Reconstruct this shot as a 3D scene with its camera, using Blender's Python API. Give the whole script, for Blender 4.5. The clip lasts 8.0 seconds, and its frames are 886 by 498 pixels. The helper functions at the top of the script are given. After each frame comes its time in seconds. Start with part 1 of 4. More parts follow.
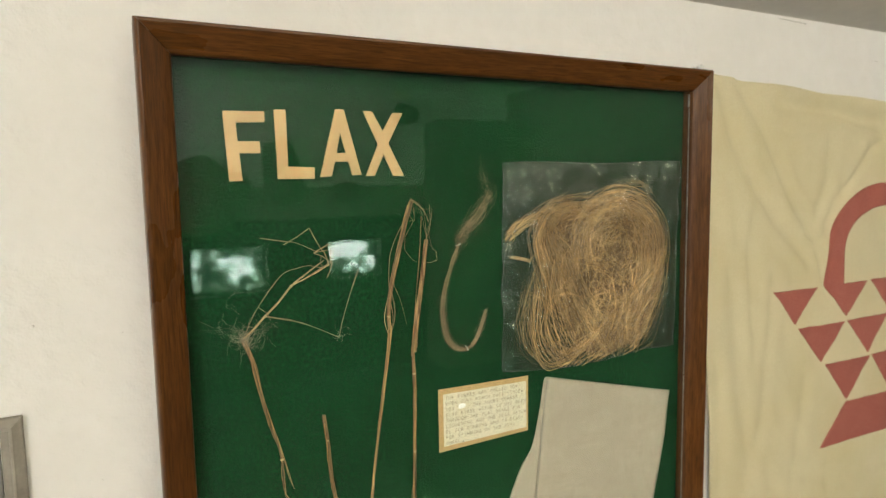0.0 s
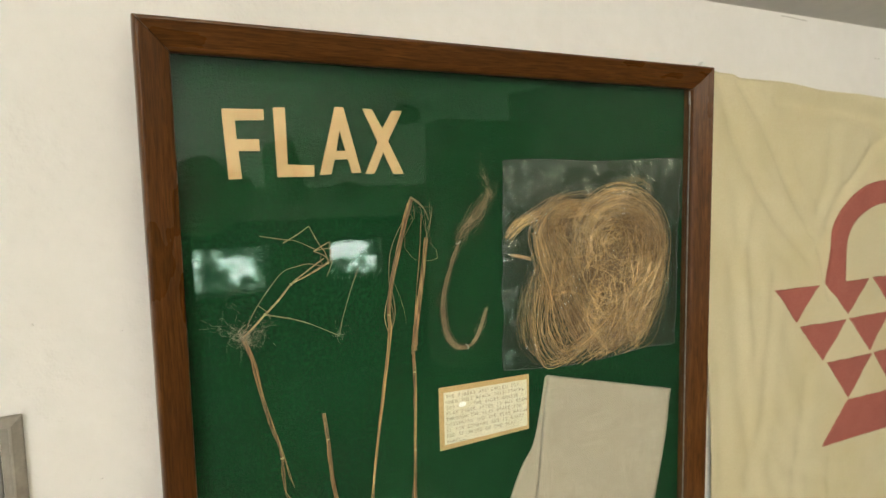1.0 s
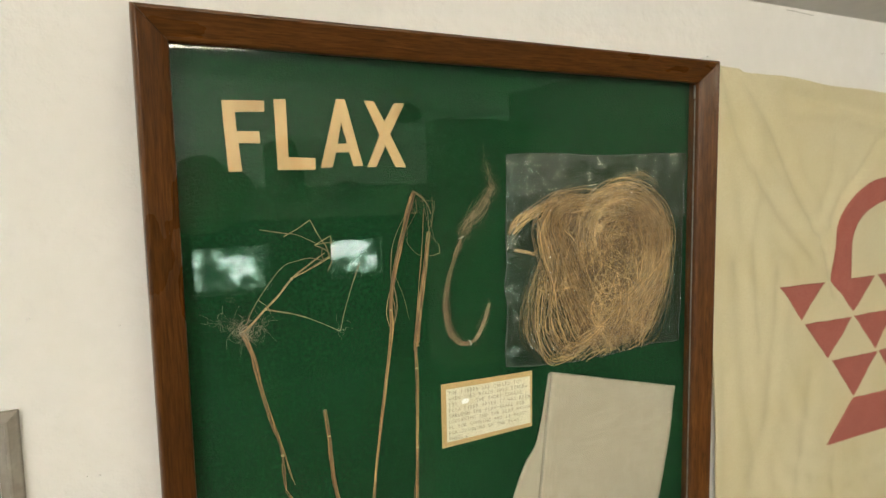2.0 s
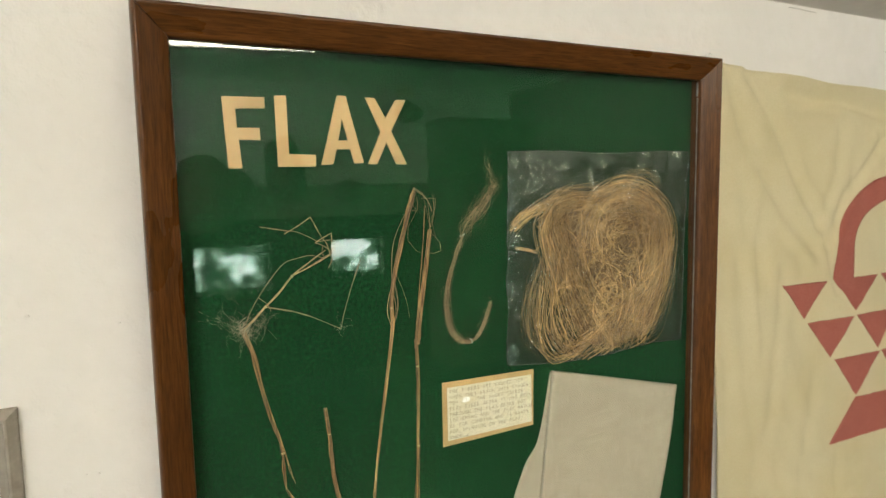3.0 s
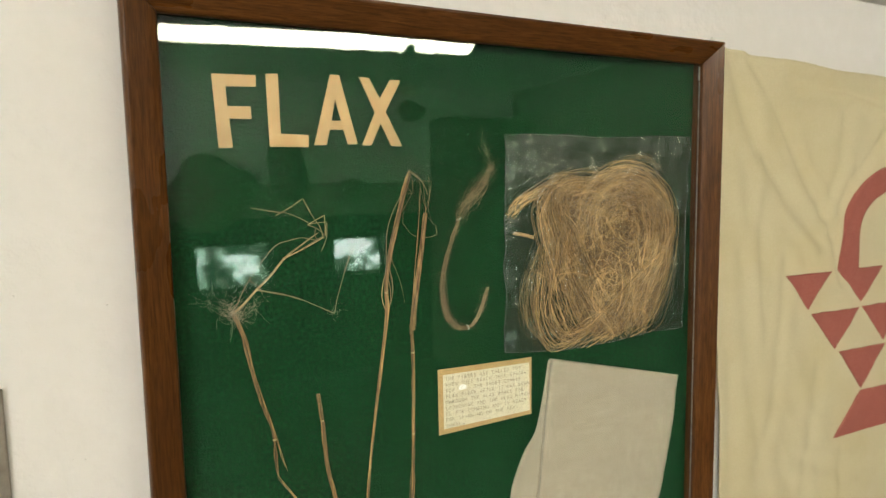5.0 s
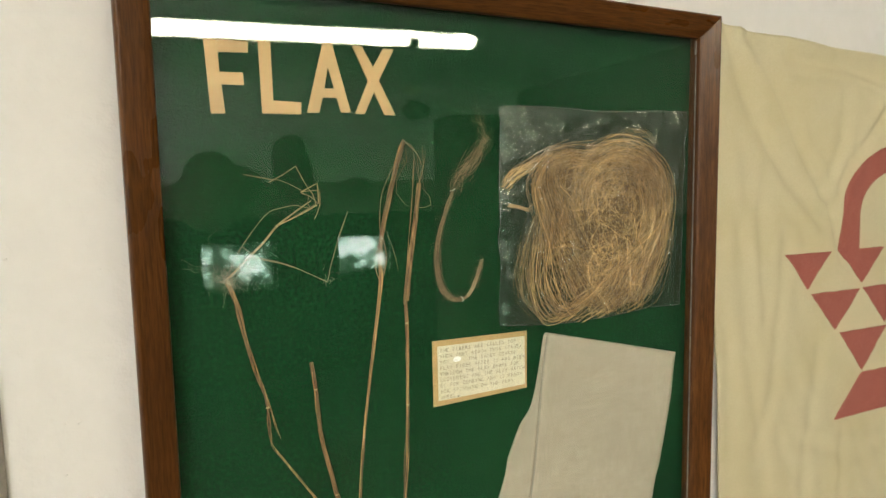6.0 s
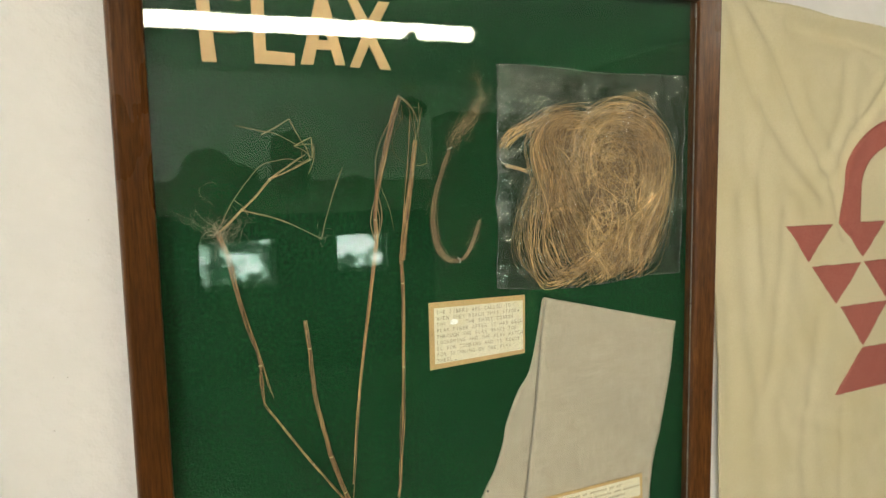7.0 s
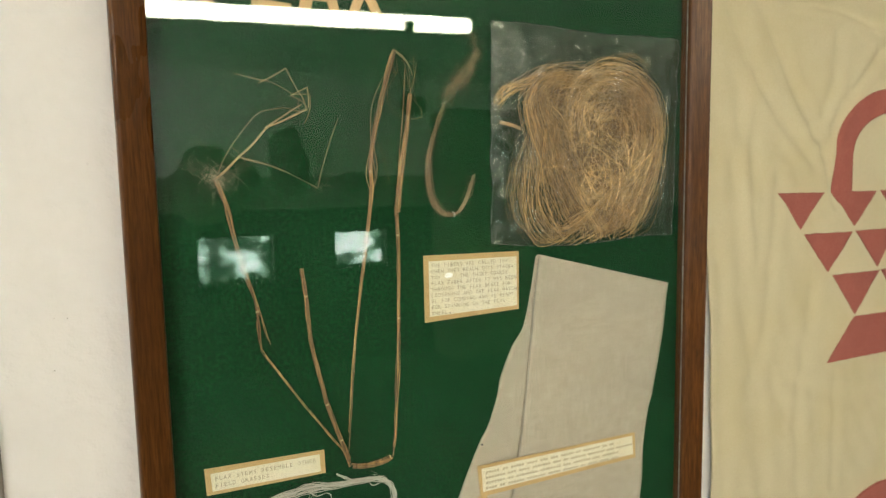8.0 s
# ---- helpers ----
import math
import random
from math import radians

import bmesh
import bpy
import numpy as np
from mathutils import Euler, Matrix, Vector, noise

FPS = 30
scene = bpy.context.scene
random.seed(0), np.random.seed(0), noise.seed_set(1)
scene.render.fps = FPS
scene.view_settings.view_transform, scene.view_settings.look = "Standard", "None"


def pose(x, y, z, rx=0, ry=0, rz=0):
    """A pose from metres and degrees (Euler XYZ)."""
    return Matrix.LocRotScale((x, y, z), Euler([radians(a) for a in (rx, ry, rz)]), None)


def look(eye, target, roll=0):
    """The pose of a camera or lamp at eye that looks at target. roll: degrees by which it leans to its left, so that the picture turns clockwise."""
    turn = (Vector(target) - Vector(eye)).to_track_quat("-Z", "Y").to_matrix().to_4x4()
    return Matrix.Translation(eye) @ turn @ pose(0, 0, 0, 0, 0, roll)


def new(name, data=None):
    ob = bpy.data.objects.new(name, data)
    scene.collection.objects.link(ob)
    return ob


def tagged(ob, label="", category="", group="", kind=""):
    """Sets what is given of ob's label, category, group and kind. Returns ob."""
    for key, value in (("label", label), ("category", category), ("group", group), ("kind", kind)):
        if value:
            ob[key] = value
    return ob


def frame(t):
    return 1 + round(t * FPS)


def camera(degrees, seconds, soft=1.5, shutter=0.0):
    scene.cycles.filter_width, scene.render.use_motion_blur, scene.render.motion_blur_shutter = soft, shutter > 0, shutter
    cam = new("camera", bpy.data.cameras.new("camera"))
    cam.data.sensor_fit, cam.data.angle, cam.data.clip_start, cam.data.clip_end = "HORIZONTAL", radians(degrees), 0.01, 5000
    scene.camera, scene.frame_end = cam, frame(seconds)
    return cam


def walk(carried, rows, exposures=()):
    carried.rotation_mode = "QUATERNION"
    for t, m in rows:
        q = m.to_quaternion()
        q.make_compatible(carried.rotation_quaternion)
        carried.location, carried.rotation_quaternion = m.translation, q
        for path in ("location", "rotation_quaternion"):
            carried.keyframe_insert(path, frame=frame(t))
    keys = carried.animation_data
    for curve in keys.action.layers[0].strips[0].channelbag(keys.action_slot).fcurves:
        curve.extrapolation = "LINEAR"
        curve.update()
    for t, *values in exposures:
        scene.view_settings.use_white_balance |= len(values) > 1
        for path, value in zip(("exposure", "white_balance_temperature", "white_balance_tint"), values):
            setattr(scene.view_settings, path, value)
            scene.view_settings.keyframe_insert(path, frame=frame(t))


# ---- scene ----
Z0 = 1.75  # height of the display frame's top edge above the floor
cam = camera(70.9, 8.0, soft=1.25)
cam.data.dof.use_dof, cam.data.dof.focus_distance, cam.data.dof.aperture_fstop = True, 0.40, 8.0
ROWS = [
    (0.0, -0.0056, -0.3965, -0.0938, -26.368, -5.725, -1.036),
    (0.5, -0.0054, -0.3950, -0.0955, -26.269, -5.732, -1.147),
    (1.0, -0.0045, -0.3960, -0.0952, -26.248, -5.738, -1.177),
    (1.5, -0.0061, -0.3925, -0.0966, -26.219, -5.740, -1.115),
    (1.7, -0.0045, -0.3911, -0.0984, -26.226, -5.740, -1.137),
    (2.8, -0.0031, -0.3901, -0.1001, -26.141, -5.804, -1.051),
    (3.0, -0.0029, -0.3889, -0.1007, -26.118, -5.807, -1.071),
    (3.5, 0.0022, -0.3844, -0.1036, -26.048, -5.776, -1.074),
    (4.0, 0.0097, -0.3826, -0.1058, -26.040, -5.781, -1.057),
    (4.5, 0.0067, -0.3827, -0.1061, -25.984, -5.767, -1.037),
    (4.7, 0.0038, -0.3832, -0.1079, -25.967, -5.778, -1.024),
    (5.8, 0.0092, -0.3888, -0.1288, -25.354, -5.725, -1.113),
    (6.0, 0.0104, -0.3892, -0.1332, -25.344, -5.712, -1.122),
    (6.5, 0.0126, -0.3847, -0.1482, -25.480, -5.599, -1.145),
    (7.0, 0.0128, -0.3850, -0.1621, -25.530, -5.611, -1.117),
    (7.5, 0.0128, -0.3883, -0.1776, -25.675, -5.566, -1.073),
    (8.0, 0.0110, -0.3946, -0.1937, -25.613, -5.607, -1.077),
]
walk(cam, [(t, pose(x, y, Z0 + z, 90 + pitch, 0, yaw) @ pose(0, 0, 0, 0, 0, roll)) for t, x, y, z, yaw, pitch, roll in ROWS],
     exposures=[(0.0, 0.0), (8.0, 0.0)])

# ---- light ----
world = bpy.data.worlds.new("sky")
scene.world = world
world.use_nodes = True
wn = world.node_tree
sky = wn.nodes.new("ShaderNodeTexSky")
sky.sky_type, sky.sun_disc, sky.sun_elevation, sky.sun_rotation = "NISHITA", False, radians(40), radians(200)
wn.links.new(sky.outputs[0], wn.nodes["Background"].inputs[0])
wn.nodes["Background"].inputs[1].default_value = 0.12

# area lamp added at an unseen side opening to brighten the far wall
side = new("side_window_light", bpy.data.lights.new("side_window_light", "AREA"))
side.data.shape, side.data.size, side.data.size_y = "RECTANGLE", 1.6, 1.05
side.data.energy, side.data.color = 68.0, (0.87, 0.935, 1.0)
side.matrix_world = look((-2.25, -3.5, 1.6), (0, -3.5, 1.6))
TUBE_POWER = 51.0      # emission of the fluorescent tube
BACKDROP_GLOW = 26.0    # emission of the backdrop board, in place of daylight outside the windows


# ---- helpers ----
def mesh_object(name, bm, material, smooth=False):
    me = bpy.data.meshes.new(name)
    bmesh.ops.recalc_face_normals(bm, faces=bm.faces)
    bm.to_mesh(me)
    bm.free()
    if smooth:
        for p in me.polygons:
            p.use_smooth = True
    me.materials.append(material)
    return new(name, me)


def part(name, bm, material, parent, label="", smooth=False):
    ob = mesh_object(name, bm, material, smooth)
    ob.parent = parent
    if label:
        tagged(ob, label)
    return ob


def P(x, z, y=0.0):
    """A place on the board: millimetres from the frame's top left corner, y metres towards the wall."""
    return Vector((x / 1000, y, Z0 + z / 1000))


def box(bm, x0, x1, y0, y1, z0, z1):
    m = Matrix.LocRotScale(((x0 + x1) / 2, (y0 + y1) / 2, (z0 + z1) / 2), None, (x1 - x0, y1 - y0, z1 - z0))
    return bmesh.ops.create_cube(bm, size=1, matrix=m)["verts"]


def prism(bm, outline, front, back):
    """A flat piece with thickness, its outline (mm) parallel to the wall."""
    a = [bm.verts.new(P(x, z, front)) for x, z in outline]
    b = [bm.verts.new(P(x, z, back)) for x, z in outline]
    bm.faces.new(a), bm.faces.new(b[::-1])
    for i in range(len(a)):
        j = (i + 1) % len(a)
        bm.faces.new((a[j], a[i], b[i], b[j]))


def smooth_path(pts, per=6):
    """Catmull-Rom through points of any dimension."""
    q = [np.array(p, float) for p in pts]
    q = [2 * q[0] - q[1]] + q + [2 * q[-1] - q[-2]]
    out = []
    for i in range(1, len(q) - 2):
        a, b, c, d = q[i - 1:i + 3]
        for k in range(per):
            t = k / per
            out.append(0.5 * (2 * b + (c - a) * t + (2 * a - 5 * b + 4 * c - d) * t * t + (3 * b - a - 3 * c + d) * t ** 3))
    return out + [q[-2]]


def tube(bm, pts, radius, sides=6, flat=1.0):
    """A tapering tube through 3D points; radius is a number or a function of 0..1."""
    pts = [Vector(p) for p in pts]
    n, rings = len(pts), []
    for i, p in enumerate(pts):
        d = (pts[min(i + 1, n - 1)] - pts[max(i - 1, 0)])
        d = d.normalized() if d.length > 1e-9 else Vector((1, 0, 0))
        side = d.cross(Vector((0, 1, 0)))
        side = side.normalized() if side.length > 1e-6 else Vector((1, 0, 0))
        up = side.cross(d)
        r = radius(i / (n - 1)) if callable(radius) else radius
        rings.append([bm.verts.new(p + side * (r * math.cos(6.2832 * k / sides)) + up * (r * flat * math.sin(6.2832 * k / sides))) for k in range(sides)])
    for a, b in zip(rings, rings[1:]):
        for k in range(sides):
            bm.faces.new((a[k], a[(k + 1) % sides], b[(k + 1) % sides], b[k]))
    bm.faces.new(rings[0][::-1]), bm.faces.new(rings[-1])


def stem(bm, pts, r0, r1, lift=0.0, wob=0.25, knots=0.0, per=6, sides=6, sharp=False, split=None):
    """A dried stem lying on the board: mm points, radii in mm. Thicker ones are split into twisted strands."""
    if sharp:
        line = [np.array(a) + (np.array(b) - np.array(a)) * k / per for a, b in zip(pts, pts[1:]) for k in range(per)] + [np.array(pts[-1])]
    else:
        line = smooth_path(pts, per)
    fat = 0.94 if max(r0, r1) > 1.2 else 0.72 if max(r0, r1) > 0.8 else 0.56
    r0, r1 = r0 * fat, r1 * fat
    n = split or (6 if max(r0, r1) > 0.7 else 2 if max(r0, r1) > 0.35 else 1)
    last = len(line) - 1
    wob = wob * 1.6 if n > 2 else wob
    for s in range(n):
        ph = random.random() * 50
        cut0, cut1 = (0, last) if s == 0 else (random.randrange(0, 1 + last // 14), last - random.randrange(0, 1 + last // 11))
        out = []
        for i, (x, z) in enumerate(line):
            w = noise.noise(Vector((ph, i * 0.35, 0))) * wob
            r = r0 + (r1 - r0) * i / last
            d = np.array(line[min(i + 1, last)]) - np.array(line[max(i - 1, 0)])
            d = d / (np.hypot(*d) + 1e-9)
            t = 6.283 * s / n + i * 0.12 + 0.5 * noise.noise(Vector((s, i * 0.2, 7)))
            o, h = (0.0, 0.0) if n == 1 else (0.72 * r * math.cos(t), 0.40 * r * math.sin(t))
            out.append(P(x + w - d[1] * o, z + w * 0.6 + d[0] * o, -(r * 0.9 + h) / 1000 - lift))
        def rad(u):
            r = (r0 + (r1 - r0) * u) * (1 if n == 1 else 0.62 if n == 2 else 0.36) * (1 + 0.30 * noise.noise(Vector((ph, u * 16, 3))))
            if knots:
                r *= 1 + knots * max(0, math.cos(u * 18 + ph)) ** 18
            return r / 1000
        if cut1 - cut0 > 2:
            tube(bm, out[cut0:cut1 + 1], rad, sides)


# ---- materials ----
def material(name):
    m = bpy.data.materials.new(name)
    m.use_nodes = True
    return m, m.node_tree, m.node_tree.nodes["Principled BSDF"]


def link(nt, a, b):
    nt.links.new(a, b)


def noise_node(nt, scale, detail=4.0, stretch=(1, 1, 1), rough=0.55):
    co, mp, no = nt.nodes.new("ShaderNodeTexCoord"), nt.nodes.new("ShaderNodeMapping"), nt.nodes.new("ShaderNodeTexNoise")
    mp.inputs["Scale"].default_value = stretch
    no.inputs["Scale"].default_value, no.inputs["Detail"].default_value, no.inputs["Roughness"].default_value = scale, detail, rough
    link(nt, co.outputs["Object"], mp.inputs["Vector"])
    link(nt, mp.outputs["Vector"], no.inputs["Vector"])
    return no.outputs["Fac"]


def ramp(nt, fac, stops):
    r = nt.nodes.new("ShaderNodeValToRGB")
    while len(r.color_ramp.elements) < len(stops):
        r.color_ramp.elements.new(0.5)
    for e, (p, c) in zip(r.color_ramp.elements, stops):
        e.position, e.color = p, (*c, 1)
    link(nt, fac, r.inputs[0])
    return r.outputs[0]


def mixed(nt, fac, a, b, mode="MIX"):
    m = nt.nodes.new("ShaderNodeMix")
    m.data_type, m.blend_type = "RGBA", mode
    for sock, v in ((m.inputs[0], fac), (m.inputs[6], a), (m.inputs[7], b)):
        if isinstance(v, (int, float)):
            sock.default_value = v
        elif isinstance(v, tuple):
            sock.default_value = (*v, 1)
        else:
            link(nt, v, sock)
    return m.outputs[2]


def bump(nt, bsdf, height, strength, distance):
    b = nt.nodes.new("ShaderNodeBump")
    b.inputs["Strength"].default_value, b.inputs["Distance"].default_value = strength, distance
    link(nt, height, b.inputs["Height"])
    link(nt, b.outputs[0], bsdf.inputs["Normal"])


def surface(name, a, b, rough, fine, coarse, bump_mm=0.2, strength=0.5, stretch=(1, 1, 1), dirt=None, island=0.0, dents=0.0):
    """Two colours mixed by a fine and a coarse noise, with fine relief."""
    m, nt, bs = material(name)
    f, c = noise_node(nt, fine, 5, stretch), noise_node(nt, coarse, 3)
    col = mixed(nt, ramp(nt, f, [(0.3, (0, 0, 0)), (0.7, (1, 1, 1))]), a, b)
    d = dirt or tuple(v * 0.82 for v in a)
    col = mixed(nt, ramp(nt, c, [(0.45, (0, 0, 0)), (0.75, (0.6, 0.6, 0.6))]), col, d)
    if island:
        g = nt.nodes.new("ShaderNodeNewGeometry")
        col = mixed(nt, 1.0, col, ramp(nt, g.outputs["Random Per Island"], [(0, (1 - island,) * 3), (1, (1 + island * 0.3, 1 + island * 0.2, 1))]), "MULTIPLY")
    link(nt, col, bs.inputs["Base Color"])
    bs.inputs["Roughness"].default_value = rough
    if dents:
        vo, cmb = nt.nodes.new("ShaderNodeTexVoronoi"), nt.nodes.new("ShaderNodeMath")
        vo.inputs["Scale"].default_value = dents
        cmb.operation = "ADD"
        link(nt, ramp(nt, vo.outputs["Distance"], [(0.02, (0.0,) * 3), (0.05, (2.0,) * 3)]), cmb.inputs[0])
        link(nt, f, cmb.inputs[1])
        f = cmb.outputs[0]
    bump(nt, bs, f, strength, bump_mm / 1000)
    return m


def wood(name, stretch):
    """Varnished brown wood: fine grain along the rail, dark pores and a few cloudy stains."""
    m, nt, bs = material(name)
    g1, g2 = noise_node(nt, 420, 8, stretch, 0.75), noise_node(nt, 1100, 3, stretch)
    c = noise_node(nt, 24, 4, tuple(0.3 + 0.7 * s for s in stretch))
    col = ramp(nt, g1, [(0.28, (0.054, 0.0185, 0.0046)), (0.5, (0.102, 0.0380, 0.0092)), (0.74, (0.170, 0.068, 0.0180))])
    col = mixed(nt, ramp(nt, g2, [(0.36, (0.65, 0.65, 0.65)), (0.52, (0, 0, 0))]), col, (0.040, 0.0145, 0.0045))
    col = mixed(nt, ramp(nt, c, [(0.50, (0, 0, 0)), (0.72, (0.6, 0.6, 0.6))]), col, (0.052, 0.019, 0.0062))
    link(nt, col, bs.inputs["Base Color"])
    link(nt, ramp(nt, c, [(0.3, (0.26,) * 3), (0.8, (0.40,) * 3)]), bs.inputs["Roughness"])
    bs.inputs["Specular IOR Level"].default_value = 0.26
    bump(nt, bs, g1, 0.22, 0.0003)
    return m


def clear(name, tint, gloss_rough, ior, haze=0.0, relief=None):
    """A clear sheet: what is behind it shows through, and it mirrors by its angle."""
    m, nt, bs = material(name)
    out = nt.nodes["Material Output"]
    tr, gl, fr, mx = (nt.nodes.new("ShaderNode" + k) for k in ("BsdfTransparent", "BsdfGlossy", "Fresnel", "MixShader"))
    tr.inputs[0].default_value = (*tint, 1)
    gl.inputs["Roughness"].default_value = gloss_rough
    fr.inputs["IOR"].default_value = ior
    link(nt, fr.outputs[0], mx.inputs[0])
    link(nt, tr.outputs[0], mx.inputs[1])
    link(nt, gl.outputs[0], mx.inputs[2])
    last = mx.outputs[0]
    if haze:
        df, m2 = nt.nodes.new("ShaderNodeBsdfDiffuse"), nt.nodes.new("ShaderNodeMixShader")
        df.inputs[0].default_value, m2.inputs[0].default_value = (0.8, 0.8, 0.76, 1), haze
        link(nt, last, m2.inputs[1]), link(nt, df.outputs[0], m2.inputs[2])
        last = m2.outputs[0]
    if relief:
        b = nt.nodes.new("ShaderNodeBump")
        b.inputs["Strength"].default_value, b.inputs["Distance"].default_value = relief[1], relief[2]
        link(nt, relief[0](nt), b.inputs["Height"])
        link(nt, b.outputs[0], gl.inputs["Normal"]), link(nt, b.outputs[0], fr.inputs["Normal"])
    nt.nodes.remove(bs)
    link(nt, last, out.inputs["Surface"])
    return m


def glow(name, color, strength):
    m, nt, bs = material(name)
    bs.inputs["Base Color"].default_value = (*color, 1)
    bs.inputs["Emission Color"].default_value, bs.inputs["Emission Strength"].default_value = (*color, 1), strength
    return m


def embossed(nt):
    """The fine diamond embossing of a plastic bag."""
    co, mp, ck = nt.nodes.new("ShaderNodeTexCoord"), nt.nodes.new("ShaderNodeMapping"), nt.nodes.new("ShaderNodeTexVoronoi")
    mp.inputs["Rotation"].default_value = (0, radians(45), 0)
    ck.feature = "SMOOTH_F1"
    ck.inputs["Smoothness"].default_value = 0.22
    ck.inputs["Scale"].default_value, ck.inputs["Randomness"].default_value = 480, 0.08
    link(nt, co.outputs["Object"], mp.inputs["Vector"]), link(nt, mp.outputs["Vector"], ck.inputs["Vector"])
    patches = ramp(nt, noise_node(nt, 22, 2), [(0.40, (0.35, 0.35, 0.35)), (0.58, (1, 1, 1))])
    mul = nt.nodes.new("ShaderNodeMath")
    mul.operation = "MULTIPLY"
    link(nt, ck.outputs["Distance"], mul.inputs[0]), link(nt, patches, mul.inputs[1])
    return mul.outputs[0]


def felt_material():
    """Green felt: matted fibres, with a slight nap."""
    m, nt, bs = material("green_felt")
    f1, f2, c = noise_node(nt, 1500, 2), noise_node(nt, 420, 4, rough=0.7), noise_node(nt, 16, 3)
    col = ramp(nt, f2, [(0.36, (0.0006, 0.0108, 0.0030)), (0.5, (0.0018, 0.0295, 0.0080)), (0.64, (0.0062, 0.066, 0.0195))])
    col = mixed(nt, ramp(nt, f1, [(0.4, (0, 0, 0)), (0.75, (0.7, 0.7, 0.7))]), col, (0.0060, 0.058, 0.0168))
    col = mixed(nt, ramp(nt, c, [(0.45, (0, 0, 0)), (0.75, (0.4, 0.4, 0.4))]), col, (0.0026, 0.039, 0.0106))
    link(nt, col, bs.inputs["Base Color"])
    bs.inputs["Roughness"].default_value = 0.95
    bs.inputs["Specular IOR Level"].default_value = 0.2
    bump(nt, bs, f2, 1.0, 0.0012)
    return m


PLASTER = surface("white_plaster", (0.82, 0.805, 0.775), (0.85, 0.835, 0.81), 0.70, 75, 5.0, 1.8, 0.9, dirt=(0.77, 0.75, 0.71), dents=9.0)
CEILING = surface("ceiling_plaster", (0.66, 0.63, 0.57), (0.70, 0.67, 0.61), 0.85, 60, 2.5, 0.8, 0.4)
TAN_WALL = surface("pale_wall_paint", (0.80, 0.78, 0.72), (0.84, 0.82, 0.77), 0.8, 60, 0.8, 0.5, 0.3, dirt=(0.70, 0.67, 0.60))
# mid and dark tones that grade the far room's reflection
MID_TAN = surface("mid_tan", (0.24, 0.21, 0.16), (0.30, 0.26, 0.20), 0.8, 60, 1.5, 0.5, 0.3)
DARK_BROWN = surface("dark_brown", (0.030, 0.021, 0.014), (0.045, 0.031, 0.020), 0.7, 40, 2.0, 0.4, 0.4, (1, 1, 0.1))
FLOORING = surface("floor_boards", (0.026, 0.017, 0.011), (0.038, 0.025, 0.016), 0.7, 30, 3, 0.4, 0.4, (1, 8, 1))
WOOD_H, WOOD_V = wood("frame_wood_rail", (0.06, 1, 1)), wood("frame_wood_stile", (1, 1, 0.06))
FELT = felt_material()
TAN_CARD = surface("tan_card", (0.45, 0.295, 0.12), (0.51, 0.345, 0.15), 0.8, 300, 60, 0.05, 0.3)
LETTER_CARD = surface("letter_card", (0.50, 0.325, 0.145), (0.55, 0.37, 0.175), 0.75, 250, 40, 0.06, 0.3)
PAPER = surface("cream_paper", (0.64, 0.585, 0.42), (0.69, 0.64, 0.48), 0.85, 260, 50, 0.05, 0.3, dirt=(0.57, 0.50, 0.32))
INK = surface("typewriter_ink", (0.13, 0.11, 0.08), (0.40, 0.36, 0.27), 0.9, 700, 120, 0.01, 0.1)
FAINT_INK = surface("faded_ink", (0.30, 0.27, 0.19), (0.48, 0.43, 0.31), 0.9, 700, 120, 0.01, 0.1)
WHITEOUT = surface("correction_fluid", (0.88, 0.87, 0.83), (0.9, 0.9, 0.87), 0.6, 300, 80, 0.1, 0.4)
STRAW = surface("dried_stem", (0.15, 0.070, 0.026), (0.60, 0.37, 0.17), 0.5, 420, 38, 0.3, 1.0, (1, 1, 0.10), dirt=(0.16, 0.078, 0.030), island=0.75)
PALE_NODE = surface("pale_joint", (0.42, 0.29, 0.15), (0.55, 0.41, 0.23), 0.6, 300, 60)
STRAW_PALE = surface("pale_dried_stem", (0.27, 0.165, 0.080), (0.58, 0.41, 0.225), 0.5, 380, 40, 0.2, 0.9, (1, 1, 0.15), island=0.6)
TOW = surface("flax_tow", (0.22, 0.150, 0.085), (0.50, 0.37, 0.23), 0.85, 700, 70, 0.3, 0.7, island=0.6)
FIBER = surface("flax_fibre", (0.73, 0.485, 0.212), (0.94, 0.72, 0.385), 0.40, 160, 30, 0.1, 0.4, island=0.72)
FIBER_SHADE = surface("shaded_fibre", (0.13, 0.080, 0.032), (0.36, 0.235, 0.105), 0.85, 420, 60, 0.8, 1.0)
HAIR = surface("fine_fibre", (0.36, 0.29, 0.20), (0.48, 0.40, 0.29), 0.7, 300, 60, 0.05, 0.2)
YARN = surface("white_yarn", (0.46, 0.43, 0.36), (0.60, 0.56, 0.48), 0.9, 900, 90, 0.4, 0.8, island=0.2)
DARK_METAL = surface("dark_metal", (0.03, 0.03, 0.03), (0.05, 0.05, 0.05), 0.5, 200, 20)
WHITE_METAL = surface("white_enamel", (0.75, 0.75, 0.72), (0.8, 0.8, 0.77), 0.4, 80, 10)
GLAZING = surface("grey_putty", (0.14, 0.13, 0.11), (0.32, 0.31, 0.27), 0.6, 160, 30, 0.3, 0.7)
FAR_BROWN = surface("far_shape_brown", (0.15, 0.12, 0.08), (0.20, 0.16, 0.11), 0.8, 60, 6, 1.0, 0.6)
GREY_PAINT = surface("pale_grey_paint", (0.25, 0.225, 0.19), (0.37, 0.34, 0.29), 0.6, 120, 30, 0.4, 0.8)
GREY_PANEL = surface("grey_panel", (0.17, 0.16, 0.145), (0.22, 0.21, 0.19), 0.7, 120, 20)
